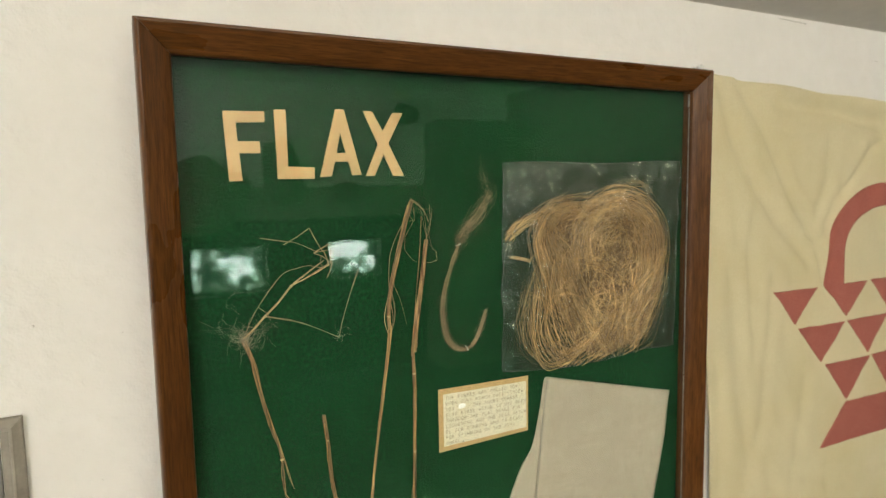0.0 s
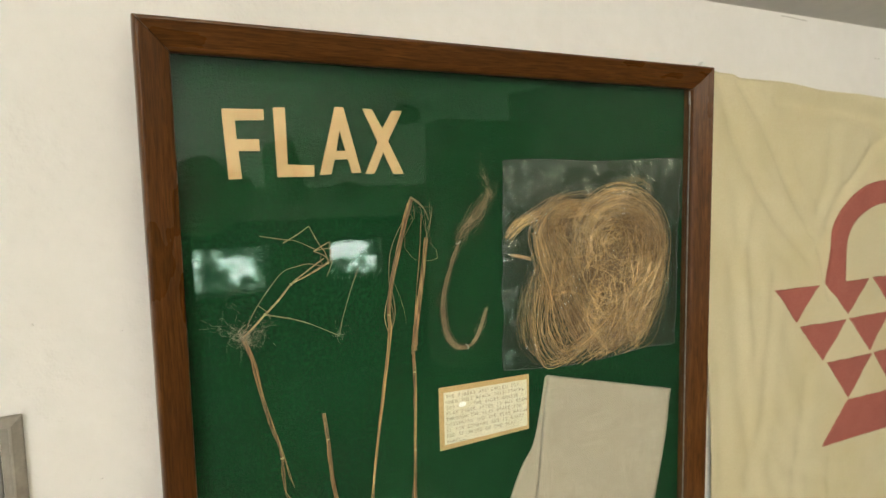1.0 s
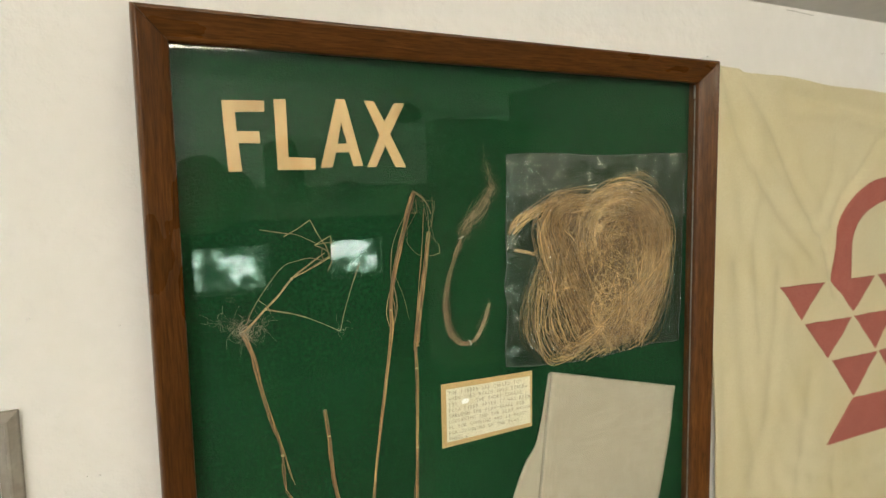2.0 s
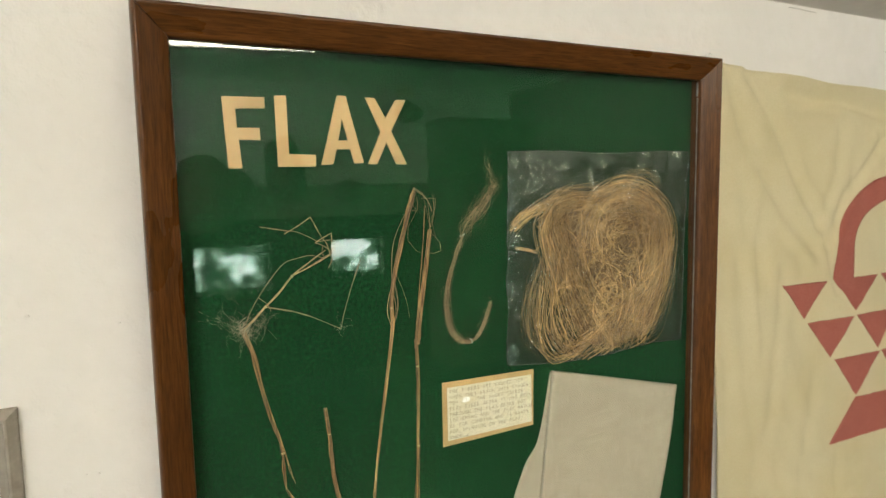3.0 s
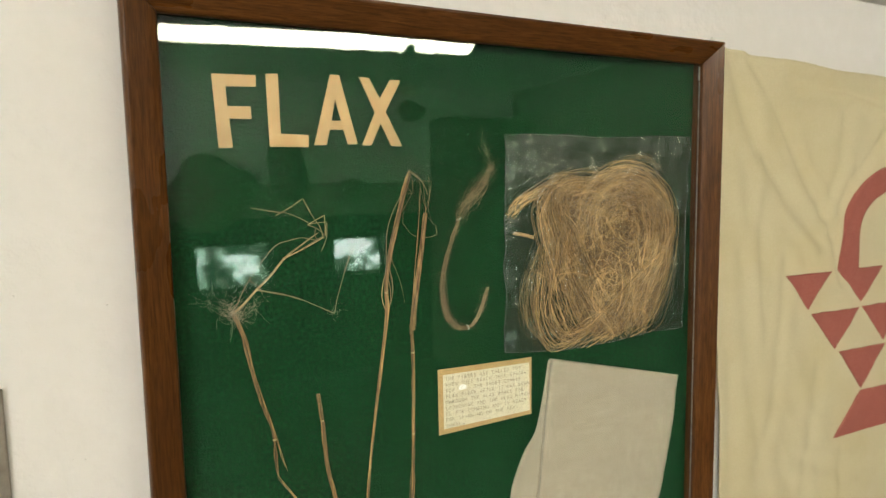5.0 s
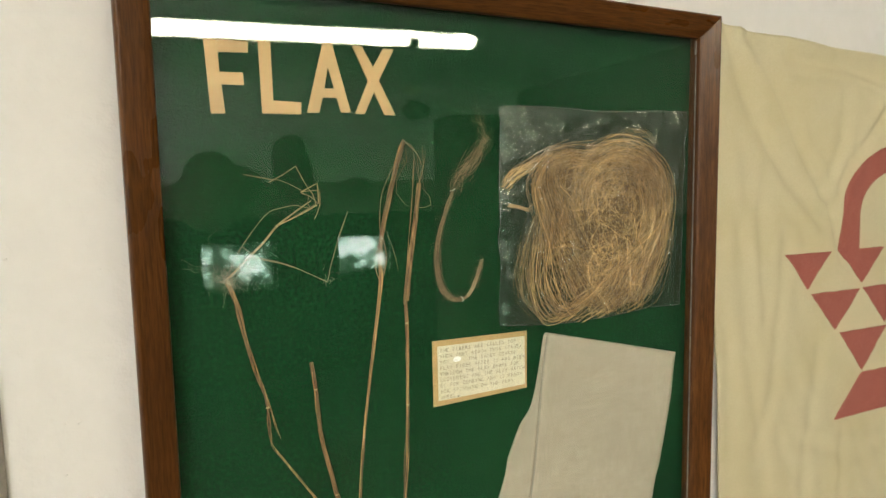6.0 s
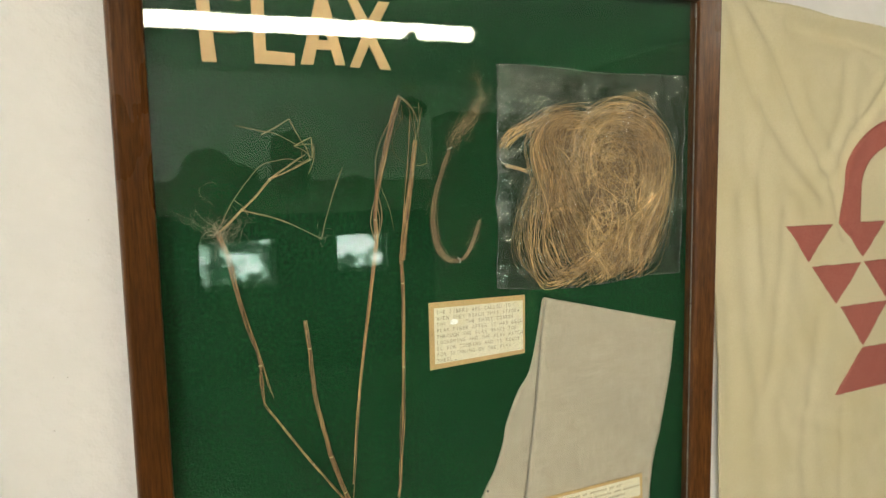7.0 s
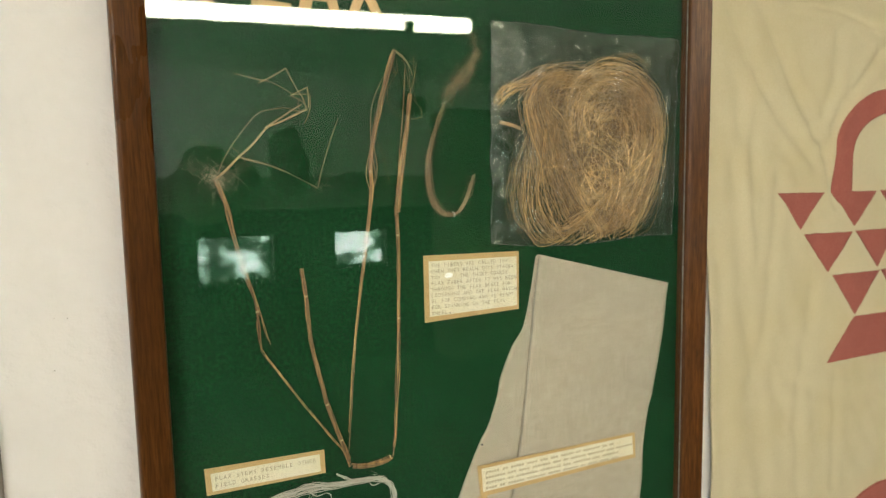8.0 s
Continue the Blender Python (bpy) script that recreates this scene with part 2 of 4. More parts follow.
RED_CLOTH = surface("red_cotton", (0.35, 0.098, 0.074), (0.41, 0.135, 0.106), 0.95, 700, 40, 0.3, 0.7, dirt=(0.34, 0.10, 0.075))
QUILT_CLOTH = surface("cream_cotton", (0.625, 0.558, 0.355), (0.685, 0.62, 0.415), 0.95, 800, 11, 0.4, 0.8, dirt=(0.585, 0.505, 0.275))
GLASS, gnt, gbs = material("picture_glass")
gl = gnt.nodes.new("ShaderNodeBsdfGlass")
gl.inputs["Color"].default_value, gl.inputs["Roughness"].default_value, gl.inputs["IOR"].default_value = (0.985, 0.995, 0.99, 1), 0.0, 1.5
gnt.nodes.remove(gbs)
link(gnt, gl.outputs[0], gnt.nodes["Material Output"].inputs["Surface"])
BAG_FILM = clear("plastic_film", (0.95, 0.96, 0.95), 0.10, 2.5, haze=0.018, relief=(embossed, 0.9, 0.00040))
WINDOW_GLASS = GLASS
BAG_SEAM = clear("seam_film", (0.88, 0.90, 0.88), 0.15, 2.2, haze=0.10)
FRAY = surface("frayed_linen", (0.17, 0.155, 0.13), (0.36, 0.32, 0.26), 0.9, 600, 60, 0.3, 0.6)
TUBE_GLOW = glow("lit_tube", (1.0, 0.90, 0.68), TUBE_POWER)


def linen_material():
    """Woven linen: crossing threads of uneven thickness."""
    m, nt, bs = material("grey_linen")
    warp, weft = noise_node(nt, 1300, 2, (1, 1, 0.06)), noise_node(nt, 1300, 2, (0.06, 1, 1))
    c = noise_node(nt, 22, 3)
    th = mixed(nt, 0.5, warp, weft)
    col = ramp(nt, th, [(0.36, (0.32, 0.278, 0.205)), (0.5, (0.385, 0.338, 0.255)), (0.64, (0.445, 0.394, 0.302))])
    col = mixed(nt, ramp(nt, c, [(0.45, (0, 0, 0)), (0.75, (0.5, 0.5, 0.5))]), col, (0.325, 0.285, 0.215))
    link(nt, col, bs.inputs["Base Color"])
    bs.inputs["Roughness"].default_value = 0.92
    bump(nt, bs, th, 0.6, 0.0003)
    return m


LINEN = linen_material()


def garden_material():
    """Leaves and sky far outside the windows, their daylight painted in as a glowing pattern."""
    m, nt, bs = material("glowing_garden_view")
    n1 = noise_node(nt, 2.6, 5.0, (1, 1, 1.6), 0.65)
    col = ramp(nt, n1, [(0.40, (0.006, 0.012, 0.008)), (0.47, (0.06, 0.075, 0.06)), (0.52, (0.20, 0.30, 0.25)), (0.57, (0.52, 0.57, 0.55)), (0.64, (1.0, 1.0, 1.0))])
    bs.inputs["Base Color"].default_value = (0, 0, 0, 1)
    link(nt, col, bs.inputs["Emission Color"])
    bs.inputs["Emission Strength"].default_value = BACKDROP_GLOW
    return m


GARDEN = garden_material()

# ---- room ----
WALL_Y = 0.012
X0, X1, Y0 = -2.2, 3.4, -5.0


def structure(name, bm, mat, label, category):
    return tagged(mesh_object(name, bm, mat), label, category, kind="structure")


bm = bmesh.new()
box(bm, X0 - 0.1, X1 + 0.1, WALL_Y, WALL_Y + 0.12, 0, 2.9)
structure("wall_north", bm, PLASTER, "white painted plaster wall with hairline cracks", "wall")
WEST = (-4.3, -2.7, 1.075, 2.125)  # unseen side window opening, added for the area lamp that brightens the room
bm = bmesh.new()
box(bm, X0 - 0.1, X0, Y0, WEST[0], 0, 2.9), box(bm, X0 - 0.1, X0, WEST[1], WALL_Y, 0, 2.9)
box(bm, X0 - 0.1, X0, WEST[0], WEST[1], 0, WEST[2]), box(bm, X0 - 0.1, X0, WEST[0], WEST[1], WEST[3], 2.9)
structure("wall_west", bm, PLASTER, "plain white plaster side wall", "wall")
bm = bmesh.new()
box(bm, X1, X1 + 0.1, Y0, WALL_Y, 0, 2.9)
# darker than the other walls, to dim the right side of the reflection
structure("wall_east", bm, MID_TAN, "plain side wall, toned tan to darken the reflection", "wall")
bm = bmesh.new()
box(bm, X0 - 0.1, X1 + 0.1, Y0 - 0.12, WALL_Y + 0.12, -0.1, 0)
structure("floor", bm, FLOORING, "brown wooden floor", "floor")

# ceiling: slopes up from the display wall, then runs level
bm = bmesh.new()
low, high, run = Z0 + 0.0645, 2.55, 2.6
prof = [(WALL_Y, low), (-run, high), (Y0, high), (Y0, high + 0.1), (-run, high + 0.1), (WALL_Y, low + 0.1)]
a = [bm.verts.new((X0, y, z)) for y, z in prof]
b = [bm.verts.new((X1, y, z)) for y, z in prof]
bm.faces.new(a), bm.faces.new(b[::-1])
for i in range(len(a)):
    bm.faces.new((a[i], a[(i + 1) % len(a)], b[(i + 1) % len(a)], b[i]))
structure("ceiling", bm, CEILING, "dull cream plaster ceiling that slopes down to the wall", "ceiling")

# south wall with two windows
WINDOWS = [(0.37, 0.99, 0.79, 1.20), (1.52, 2.01, 0.86, 1.20)]
bm = bmesh.new()
xs = [X0 - 0.1, WINDOWS[0][0], WINDOWS[0][1], WINDOWS[1][0], WINDOWS[1][1], X1 + 0.1]
for i in (0, 2, 4):
    box(bm, xs[i], xs[i + 1], Y0 - 0.12, Y0, 0, 2.9)
for x0, x1, z0, z1 in WINDOWS:
    box(bm, x0, x1, Y0 - 0.12, Y0, 0, z0)
    box(bm, x0, x1, Y0 - 0.12, Y0, z1, 2.9)
structure("wall_south", bm, TAN_WALL, "pale painted wall with two small windows", "wall")
for i, (x0, x1, z0, z1) in enumerate(WINDOWS):
    win = tagged(new("window_%d" % (i + 1)), "small bright window with a brown wooden frame", "window", kind="structure")
    win.location = ((x0 + x1) / 2, Y0 - 0.06, z0)
    bm = bmesh.new()
    w = 0.025
    box(bm, x0, x0 + w, Y0 - 0.09, Y0 - 0.04, z0, z1), box(bm, x1 - w, x1, Y0 - 0.09, Y0 - 0.04, z0, z1)
    box(bm, x0 + w, x1 - w, Y0 - 0.09, Y0 - 0.04, z0, z0 + w), box(bm, x0 + w, x1 - w, Y0 - 0.09, Y0 - 0.04, z1 - w, z1)
    fr = part("window_frame", bm, DARK_BROWN, win)
    bm = bmesh.new()
    box(bm, x0 + w, x1 - w, Y0 - 0.067, Y0 - 0.063, z0 + w, z1 - w)
    pn = part("pane", bm, WINDOW_GLASS, win)
    pn.visible_shadow = False
    for o in (fr, pn):
        o.matrix_parent_inverse = Matrix.Translation(-win.location)
# board that glows by itself, in place of a daylit garden
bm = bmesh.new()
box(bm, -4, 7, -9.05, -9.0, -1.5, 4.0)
structure("backdrop", bm, GARDEN, "glowing board painted as bright leaves and sky outside the windows", "backdrop")

# dark layers added low on the far walls to darken the glass's lower reflection
bm = bmesh.new()
for i in (0, 2, 4):
    box(bm, max(xs[i], X0 + 0.02), min(xs[i + 1], X1 - 0.02), Y0, Y0 + 0.02, 0, 1.40)
for x0, x1, z0, z1 in WINDOWS:
    box(bm, x0, x1, Y0, Y0 + 0.02, 0, z0), box(bm, x0, x1, Y0, Y0 + 0.02, z1, 1.40)
structure("wainscot_south", bm, DARK_BROWN, "dark brown lower wall layer added to darken the reflection", "wall panelling")
bm = bmesh.new()
box(bm, X1 - 0.02, X1, Y0 + 0.02, -0.9, 0, 1.40)
structure("wainscot_east", bm, DARK_BROWN, "dark brown lower wall layer added to darken the reflection", "wall panelling")

# tan layer added between dark and pale, so the reflection darkens in two steps
bm = bmesh.new()
box(bm, X0 + 0.02, X1 - 0.02, Y0, Y0 + 0.008, 1.402, 1.68)
structure("trim_south", bm, MID_TAN, "tan middle layer added to soften the step in the reflection", "trim")
bm = bmesh.new()
box(bm, X1 - 0.008, X1, Y0 + 0.01, -0.9, 1.402, 1.68)
structure("trim_east", bm, MID_TAN, "tan middle layer added to soften the step in the reflection", "trim")

# rounded forms added for unidentified dark blobs in the glass, and a pale card
def dark_shape_on_wall(x, z, rx, rz):
    b = tagged(new("wall_basket"), "dark rounded form added on the far wall for the reflection", "basket", "baskets on the far wall")
    b.location = (x, Y0 + 0.01, z)
    rows = []
    bm = bmesh.new()
    for k in range(9):
        a = 1.5708 * k / 8
        rows.append([])
        for q in [6.2832 * i / 36 for i in range(36)]:
            lump = 1 + 0.32 * noise.noise(Vector((math.cos(q) * 1.3, math.sin(q) * 1.3, 4 * x)))
            rows[-1].append(bm.verts.new((rx * lump * math.cos(a) * math.cos(q), 0.16 * math.sin(a), rz * lump * math.cos(a) * math.sin(q))))
    for a, c in zip(rows, rows[1:]):
        for i in range(36):
            bm.faces.new((a[i], a[(i + 1) % 36], c[(i + 1) % 36], c[i]))
    rim = [v.co.copy() for v in rows[0]]
    bmesh.ops.remove_doubles(bm, verts=bm.verts, dist=0.0005)
    part("bowl", bm, FAR_BROWN, b, "", True)
    bm = bmesh.new()
    tube(bm, rim + rim[:1], 0.014, 8)
    part("rim", bm, FAR_BROWN, b, "", True)


for x, z, rx, rz in ((0.53, 1.60, 0.33, 0.29), (1.13, 1.78, 0.16, 0.29), (1.71, 1.63, 0.12, 0.09), (2.29, 2.32, 0.12, 0.09)):
    dark_shape_on_wall(x, z, rx, rz)
# invented cupboard that fills the dark right part of the reflection
cupboard = tagged(new("cupboard"), "tall brown cupboard form added to darken the reflection's right side", "cupboard")
cupboard.location = (2.91, Y0 + 0.24, 0)
bm = bmesh.new()
box(bm, -0.45, 0.45, -0.21, 0.20, 0, 2.25)
bmesh.ops.bevel(bm, geom=bm.edges[:], offset=0.008, segments=2, affect="EDGES")
part("body", bm, FAR_BROWN, cupboard)
for side_x in (-1, 1):
    bm = bmesh.new()
    box(bm, *sorted((side_x * 0.005, side_x * 0.435)), 0.202, 0.224, 0.08, 2.20)
    leaf = part("door", bm, FAR_BROWN, cupboard)
    bm = bmesh.new()
    tube(bm, [Vector((side_x * 0.05, 0.224, 1.05)), Vector((side_x * 0.05, 0.245, 1.06)), Vector((side_x * 0.05, 0.245, 1.16)), Vector((side_x * 0.05, 0.224, 1.17))], 0.006, 8)
    part("handle", bm, DARK_METAL, leaf, "dark metal handle", True)
bm = bmesh.new()
box(bm, 2.18, 2.35, Y0, Y0 + 0.012, 2.465, 2.545)
tagged(mesh_object("notice", bm, PAPER), "small pale card on the far wall", "notice")

# ceiling lamp: one long tube on a batten
E0, E1 = Vector((1.11, -1.65, Z0 + 0.381)), Vector((-2.10, -2.172, Z0 + 0.381))
lamp = tagged(new("tube_lamp"), "lit white fluorescent tube on a ceiling batten", "lamp")
bm = bmesh.new()
tube(bm, [E0.lerp(E1, u) for u in (0, 0.004, 0.012, 0.5, 0.988, 0.996, 1)], lambda u: 0.014 if u in (0, 1) else 0.0255, 16)
part("tube", bm, TUBE_GLOW, lamp, "glowing white tube", True)
d = (E1 - E0).normalized()
bm = bmesh.new()
for p in (E0.lerp(E1, 0.0723),):
    vs = bmesh.ops.create_cube(bm, size=1, matrix=Matrix.Translation(p + Vector((0, 0, -0.015))) @ Matrix.Diagonal((0.030, 0.056, 0.026, 1)))
part("clip", bm, DARK_METAL, lamp, "dark tube clip")
bm = bmesh.new()
mid = E0.lerp(E1, 0.5)
rot = Matrix.Rotation(math.atan2(d.y, d.x), 4, "Z")
bmesh.ops.create_cube(bm, size=1, matrix=Matrix.Translation(mid + Vector((0, -0.040, 0.016))) @ rot @ Matrix.Diagonal((3.15, 0.014, 0.014, 1)))
for u in (0.62, 0.94):
    bmesh.ops.create_cube(bm, size=1, matrix=Matrix.Translation(E0.lerp(E1, u) + Vector((0, -0.05, 0.14))) @ Matrix.Diagonal((0.015, 0.015, 0.27, 1)))
part("batten", bm, WHITE_METAL, lamp, "white metal batten")

# ---- the framed display ----
W, HT = 438.4, 610.0


def moulding(bm, a, b, na, nb):
    """One mitred side of the frame from corner a to corner b (mm); na, nb: the inward diagonal at each end."""
    prof = [(0, 0.011), (0, -0.0158), (0.25, -0.0180), (0.7, -0.0195), (1.3, -0.0205), (2.0, -0.0210), (2.8, -0.0210), (3.8, -0.0206), (5.2, -0.0200), (7.5, -0.0191),
            (11, -0.0177), (14, -0.0164), (16.6, -0.0150), (17.7, -0.0142), (18.2, -0.0132), (18.4, -0.0120), (18.4, -0.0106), (14.3, -0.0106), (14.3, 0.011)]
    ends = []
    for c, nn in ((a, na), (b, nb)):
        ends.append([bm.verts.new(P(c[0] + s * nn[0], c[1] + s * nn[1], y)) for s, y in prof])
    n = len(prof)
    for k in range(n):
        bm.faces.new((ends[0][k], ends[0][(k + 1) % n], ends[1][(k + 1) % n], ends[1][k]))
    bm.faces.new(ends[0][::-1]), bm.faces.new(ends[1])


case = tagged(new("display_frame"), "dark brown wooden picture frame with green felt backing, on wall", "picture frame")
G = 0.22
for nm, a, b, na, nb, mt in (
        ("top_rail", (G, 0), (W - G, 0), (1, -1), (-1, -1), WOOD_H), ("bottom_rail", (G, -HT), (W - G, -HT), (1, 1), (-1, 1), WOOD_H),
        ("side_rail", (0, -G), (0, -HT + G), (1, -1), (1, 1), WOOD_V), ("side_rail", (W, -G), (W, -HT + G), (-1, -1), (-1, 1), WOOD_V)):
    bm = bmesh.new()
    moulding(bm, a, b, na, nb)
    part(nm, bm, mt, case)
bm = bmesh.new()
box(bm, 0.0145, 0.4239, 0.0, 0.008, Z0 - HT / 1000 + 0.0145, Z0 - 0.0145)
part("backing_board", bm, FELT, case, "green felt backing board")
bm = bmesh.new()
box(bm, 0.0145, 0.4239, -0.0104, -0.0084, Z0 - HT / 1000 + 0.0145, Z0 - 0.0145)
pane = part("glass_pane", bm, GLASS, case, "clear reflecting glass")
pane.visible_shadow = False

for z0, z1, w in ((-20, -31, 1.4), (-32, -262, 0.35), (-263, -588, 0.4)):
    bm = bmesh.new()
    box(bm, (W - 18.5 - w) / 1000, (W - 18.5) / 1000, -0.0116, -0.0106, Z0 + z1 / 1000, Z0 + z0 / 1000)
    part("glazing_strip", bm, GLAZING, case, "thin pale glazing strip")

# nail in the wall above the frame
bm = bmesh.new()
tube(bm, [P(450, 6.2, 0.0125), P(450, 6.2, 0.006), P(450, 6.6, 0.0035), P(450, 6.6, 0.003)], lambda u: 0.0026 if u < 0.9 else 0.0016, 10)
tagged(mesh_object("wall_nail", bm, WHITE_METAL, True), "small white painted nail stub in the wall", "nail")

# ---- cut-out letters ----
LETTERS = {
    "letter_F": [(45.3, -46.5), (69.7, -46.0), (69.7, -52.5), (52.6, -53.2), (53.2, -64.4), (66.1, -64.2), (66.4, -71.4), (53.8, -71.4), (55.2, -88.1), (47.3, -88.4)],
    "letter_L": [(75.5, -44.8), (82.7, -44.5), (83.0, -79.6), (99.8, -80.1), (99.5, -87.3), (76.3, -87.4)],
    "letter_A": [(117.4, -43.05), (120.2, -43.1), (131.0, -85.0), (124.8, -85.3), (122.2, -76.3), (113.2, -76.5), (110.7, -85.9), (103.2, -86.2), (114.6, -43.0),
                 (117.39, -43.05), (117.29, -58.0), (114.4, -71.0), (120.9, -70.8), (117.3, -58.0)],
    "letter_X": [(133.3, -43.4), (139.5, -43.5), (146.8, -56.2), (154.0, -44.1), (161.3, -43.9), (150.4, -64.3), (161.4, -86.1), (153.9, -86.0), (147.0, -71.6),
                 (140.1, -85.9), (134.1, -85.8), (143.2, -64.9)],
}
for nm, outline in LETTERS.items():
    bm = bmesh.new()
    prism(bm, outline, -0.0012, 0.0002)
    tagged(mesh_object(nm, bm, LETTER_CARD), "tan card cut-out letter %s on green felt" % nm[-1], "letter", "letters of the heading")

# ---- dried plants ----
def hair(bm, pts, r=0.09, per=5, sides=3):
    """A fine fibre: points of (x mm, z mm, mm in front of the board)."""
    tube(bm, [P(x, z, -h / 1000) for x, z, h in smooth_path(pts, per)], r / 1000, sides)


def tuft(bm, cx, cz, n, size, r=0.08):
    """Curly loose fibres round one place."""
    for _ in range(n):
        a, s = random.uniform(0, 6.283), size * random.uniform(0.35, 1.15) / 6
        x, z, bend, pts = cx + random.gauss(0, 0.8), cz + random.gauss(0, 0.8), random.gauss(0, 0.55), []
        for k in range(7):
            pts.append((x, z, 0.5 + 2.2 * math.sin(0.5 * k) * random.random()))
            a += bend + random.gauss(0, 0.25)
            x, z = x + s * math.cos(a), z + s * math.sin(a)
        hair(bm, pts, r, 3)


plant = tagged(new("flax_plant"), "dried flax plant with thin bent branches and root tuft on felt", "dried plant")
bm = bmesh.new()
stem(bm, [(49.7, -186.2), (54.5, -198.7), (57.1, -212.4), (63.8, -242.1), (69.1, -258.4), (71.2, -271.1), (72.6, -292.1)], 1.15, 0.75, knots=0.3)
stem(bm, [(51.5, -187), (57.0, -203), (60.5, -222), (66.5, -246), (72.5, -268), (75.4, -281), (78.3, -289.9)], 0.9, 0.45)
stem(bm, [(72.3, -292.1), (86.4, -315.0), (101.9, -338.3), (113, -354.5), (124.2, -370.2)], 1.0, 0.9, knots=0.25)
stem(bm, [(71, -268), (70.6, -280), (72.3, -292)], 0.5, 0.6)
part("main_stem", bm, STRAW, plant, "", True)
bm = bmesh.new()
stem(bm, [(103.6, -140.0), (92.2, -147.7), (82.1, -154.9), (73.1, -165.1), (64.5, -173.0), (57.1, -180.6), (50.5, -186.1)], 0.6, 1.05, knots=0.3)
stem(bm, [(107.3, -142.6), (100, -146.5), (91, -151), (82.1, -154.9)], 0.75, 0.9)
part("branch", bm, STRAW_PALE, plant, "", True)
bm = bmesh.new()
stem(bm, [(63.5, -123.6), (77.5, -126.3), (86.3, -127.9), (98.0, -133.6)], 0.45, 0.65)
stem(bm, [(78.0, -128.6), (86.5, -124.2), (94.8, -118.8), (97.6, -124.5), (101.5, -131.8)], 0.6, 0.5, wob=0.1, sharp=True)
stem(bm, [(97.2, -135.0), (102.5, -132.2), (107.9, -129.5), (108.2, -136), (108.1, -142.3)], 0.55, 0.5, wob=0.1, sharp=True)
stem(bm, [(97.2, -135.2), (103, -137.6), (108, -142.4)], 0.6, 0.55)
stem(bm, [(97.4, -134.8), (104, -134.0), (109.4, -133.8)], 0.5, 0.45)
stem(bm, [(101.5, -131.8), (105, -137), (106.8, -144)], 0.45, 0.45)
stem(bm, [(109.4, -134.6), (109.0, -142), (107.4, -147.5), (105.2, -152.0)], 0.55, 0.4)
stem(bm, [(102, -137), (101.6, -142), (103.5, -145.5)], 0.4, 0.4)
part("flower_stalk", bm, STRAW_PALE, plant, "", True)
bm = bmesh.new()
stem(bm, [(52.3, -182.1), (58.3, -170.0), (68.6, -155.7), (77.2, -146.6), (85.6, -144.1), (93.1, -142.9), (102.7, -145.1)], 0.45, 0.4, lift=0.001)
part("branch", bm, STRAW_PALE, plant, "", True)
bm = bmesh.new()
stem(bm, [(64.5, -173.0), (84.1, -178.5), (96.9, -184.3), (112.2, -192.4)], 0.75, 0.55)
stem(bm, [(112.2, -192.2), (113.2, -188), (114.7, -181.9), (120.5, -164.2), (126.9, -147.9)], 0.45, 0.6, wob=0.15)
stem(bm, [(61, -167), (66, -171.5), (68, -176)], 0.35, 0.3)
part("branch", bm, STRAW_PALE, plant, "", True)
bm = bmesh.new()
tuft(bm, 50.5, -186, 110, 15, 0.042)
part("root_tuft", bm, HAIR, plant, "pale curly root fibres")
for tx, tz, tn, ts in ((62, -183, 16, 10), (112, -191, 10, 8), (38, -178, 7, 9), (44, -164, 4, 10)):
    bm = bmesh.new()
    tuft(bm, tx, tz, tn, ts * 1.4, 0.04)
    part("loose_fibres", bm, HAIR, plant)

bm = bmesh.new()
stem(bm, [(99.2, -243.0), (101.3, -261.4), (102.7, -281.9), (104.3, -297.0), (107.8, -312.6), (112.6, -334.4), (118.5, -352.9), (124.5, -369.8), (126.0, -377.0)], 1.25, 1.5, lift=0.0006, knots=0.3)
twig = tagged(new("flax_twig"), "single brown dried flax stalk on felt", "dried stalk")
part("stem", bm, STRAW, twig, "", True)

stalk = tagged(new("folded_flax_stalk"), "long dried flax stalk folded into a narrow loop", "dried stalk")
bm = bmesh.new()
stem(bm, [(165.5, -103.4), (160.2, -121.3), (154.0, -143.5), (149.2, -164), (147.4, -180.5), (147.6, -195.4), (143.6, -225.3), (137.6, -262.9), (132.9, -296.9), (129.4, -331.4), (125.9, -369)], 1.9, 0.85, knots=0.15)
part("stem", bm, STRAW, stalk, "", True)
bm = bmesh.new()
stem(bm, [(163.5, -112), (155, -126), (149.6, -140), (148.2, -158), (149, -172), (150.6, -184), (147.8, -197)], 0.4, 0.5, lift=0.001)
stem(bm, [(149.5, -163), (145.2, -178), (145.0, -187), (148.0, -197)], 0.6, 0.5)
stem(bm, [(150, -164), (152.4, -178), (151.2, -188), (148.2, -197)], 0.65, 0.5)
stem(bm, [(152, -160), (158, -176), (161, -190)], 0.18, 0.12)
part("loose_strand", bm, STRAW_PALE, stalk, "", True)
bm = bmesh.new()
stem(bm, [(177.0, -130.5), (174.2, -150), (170.6, -172), (167.0, -195), (165.0, -212)], 1.5, 2.2, knots=0.2)
stem(bm, [(166.6, -198.0), (165.2, -211.0), (165.6, -238.1), (165.1, -265.4), (164.2, -296.9), (163.5, -320.9), (161.2, -344.7), (159.8, -364.8), (157.0, -379.0)], 1.25, 1.1, knots=0.25)
stem(bm, [(164.2, -300), (161.8, -318), (160.8, -338), (160.2, -360)], 0.7, 0.8)
stem(bm, [(173.6, -114), (171.4, -142), (168, -172), (164.2, -206)], 0.5, 0.7, lift=0.001)
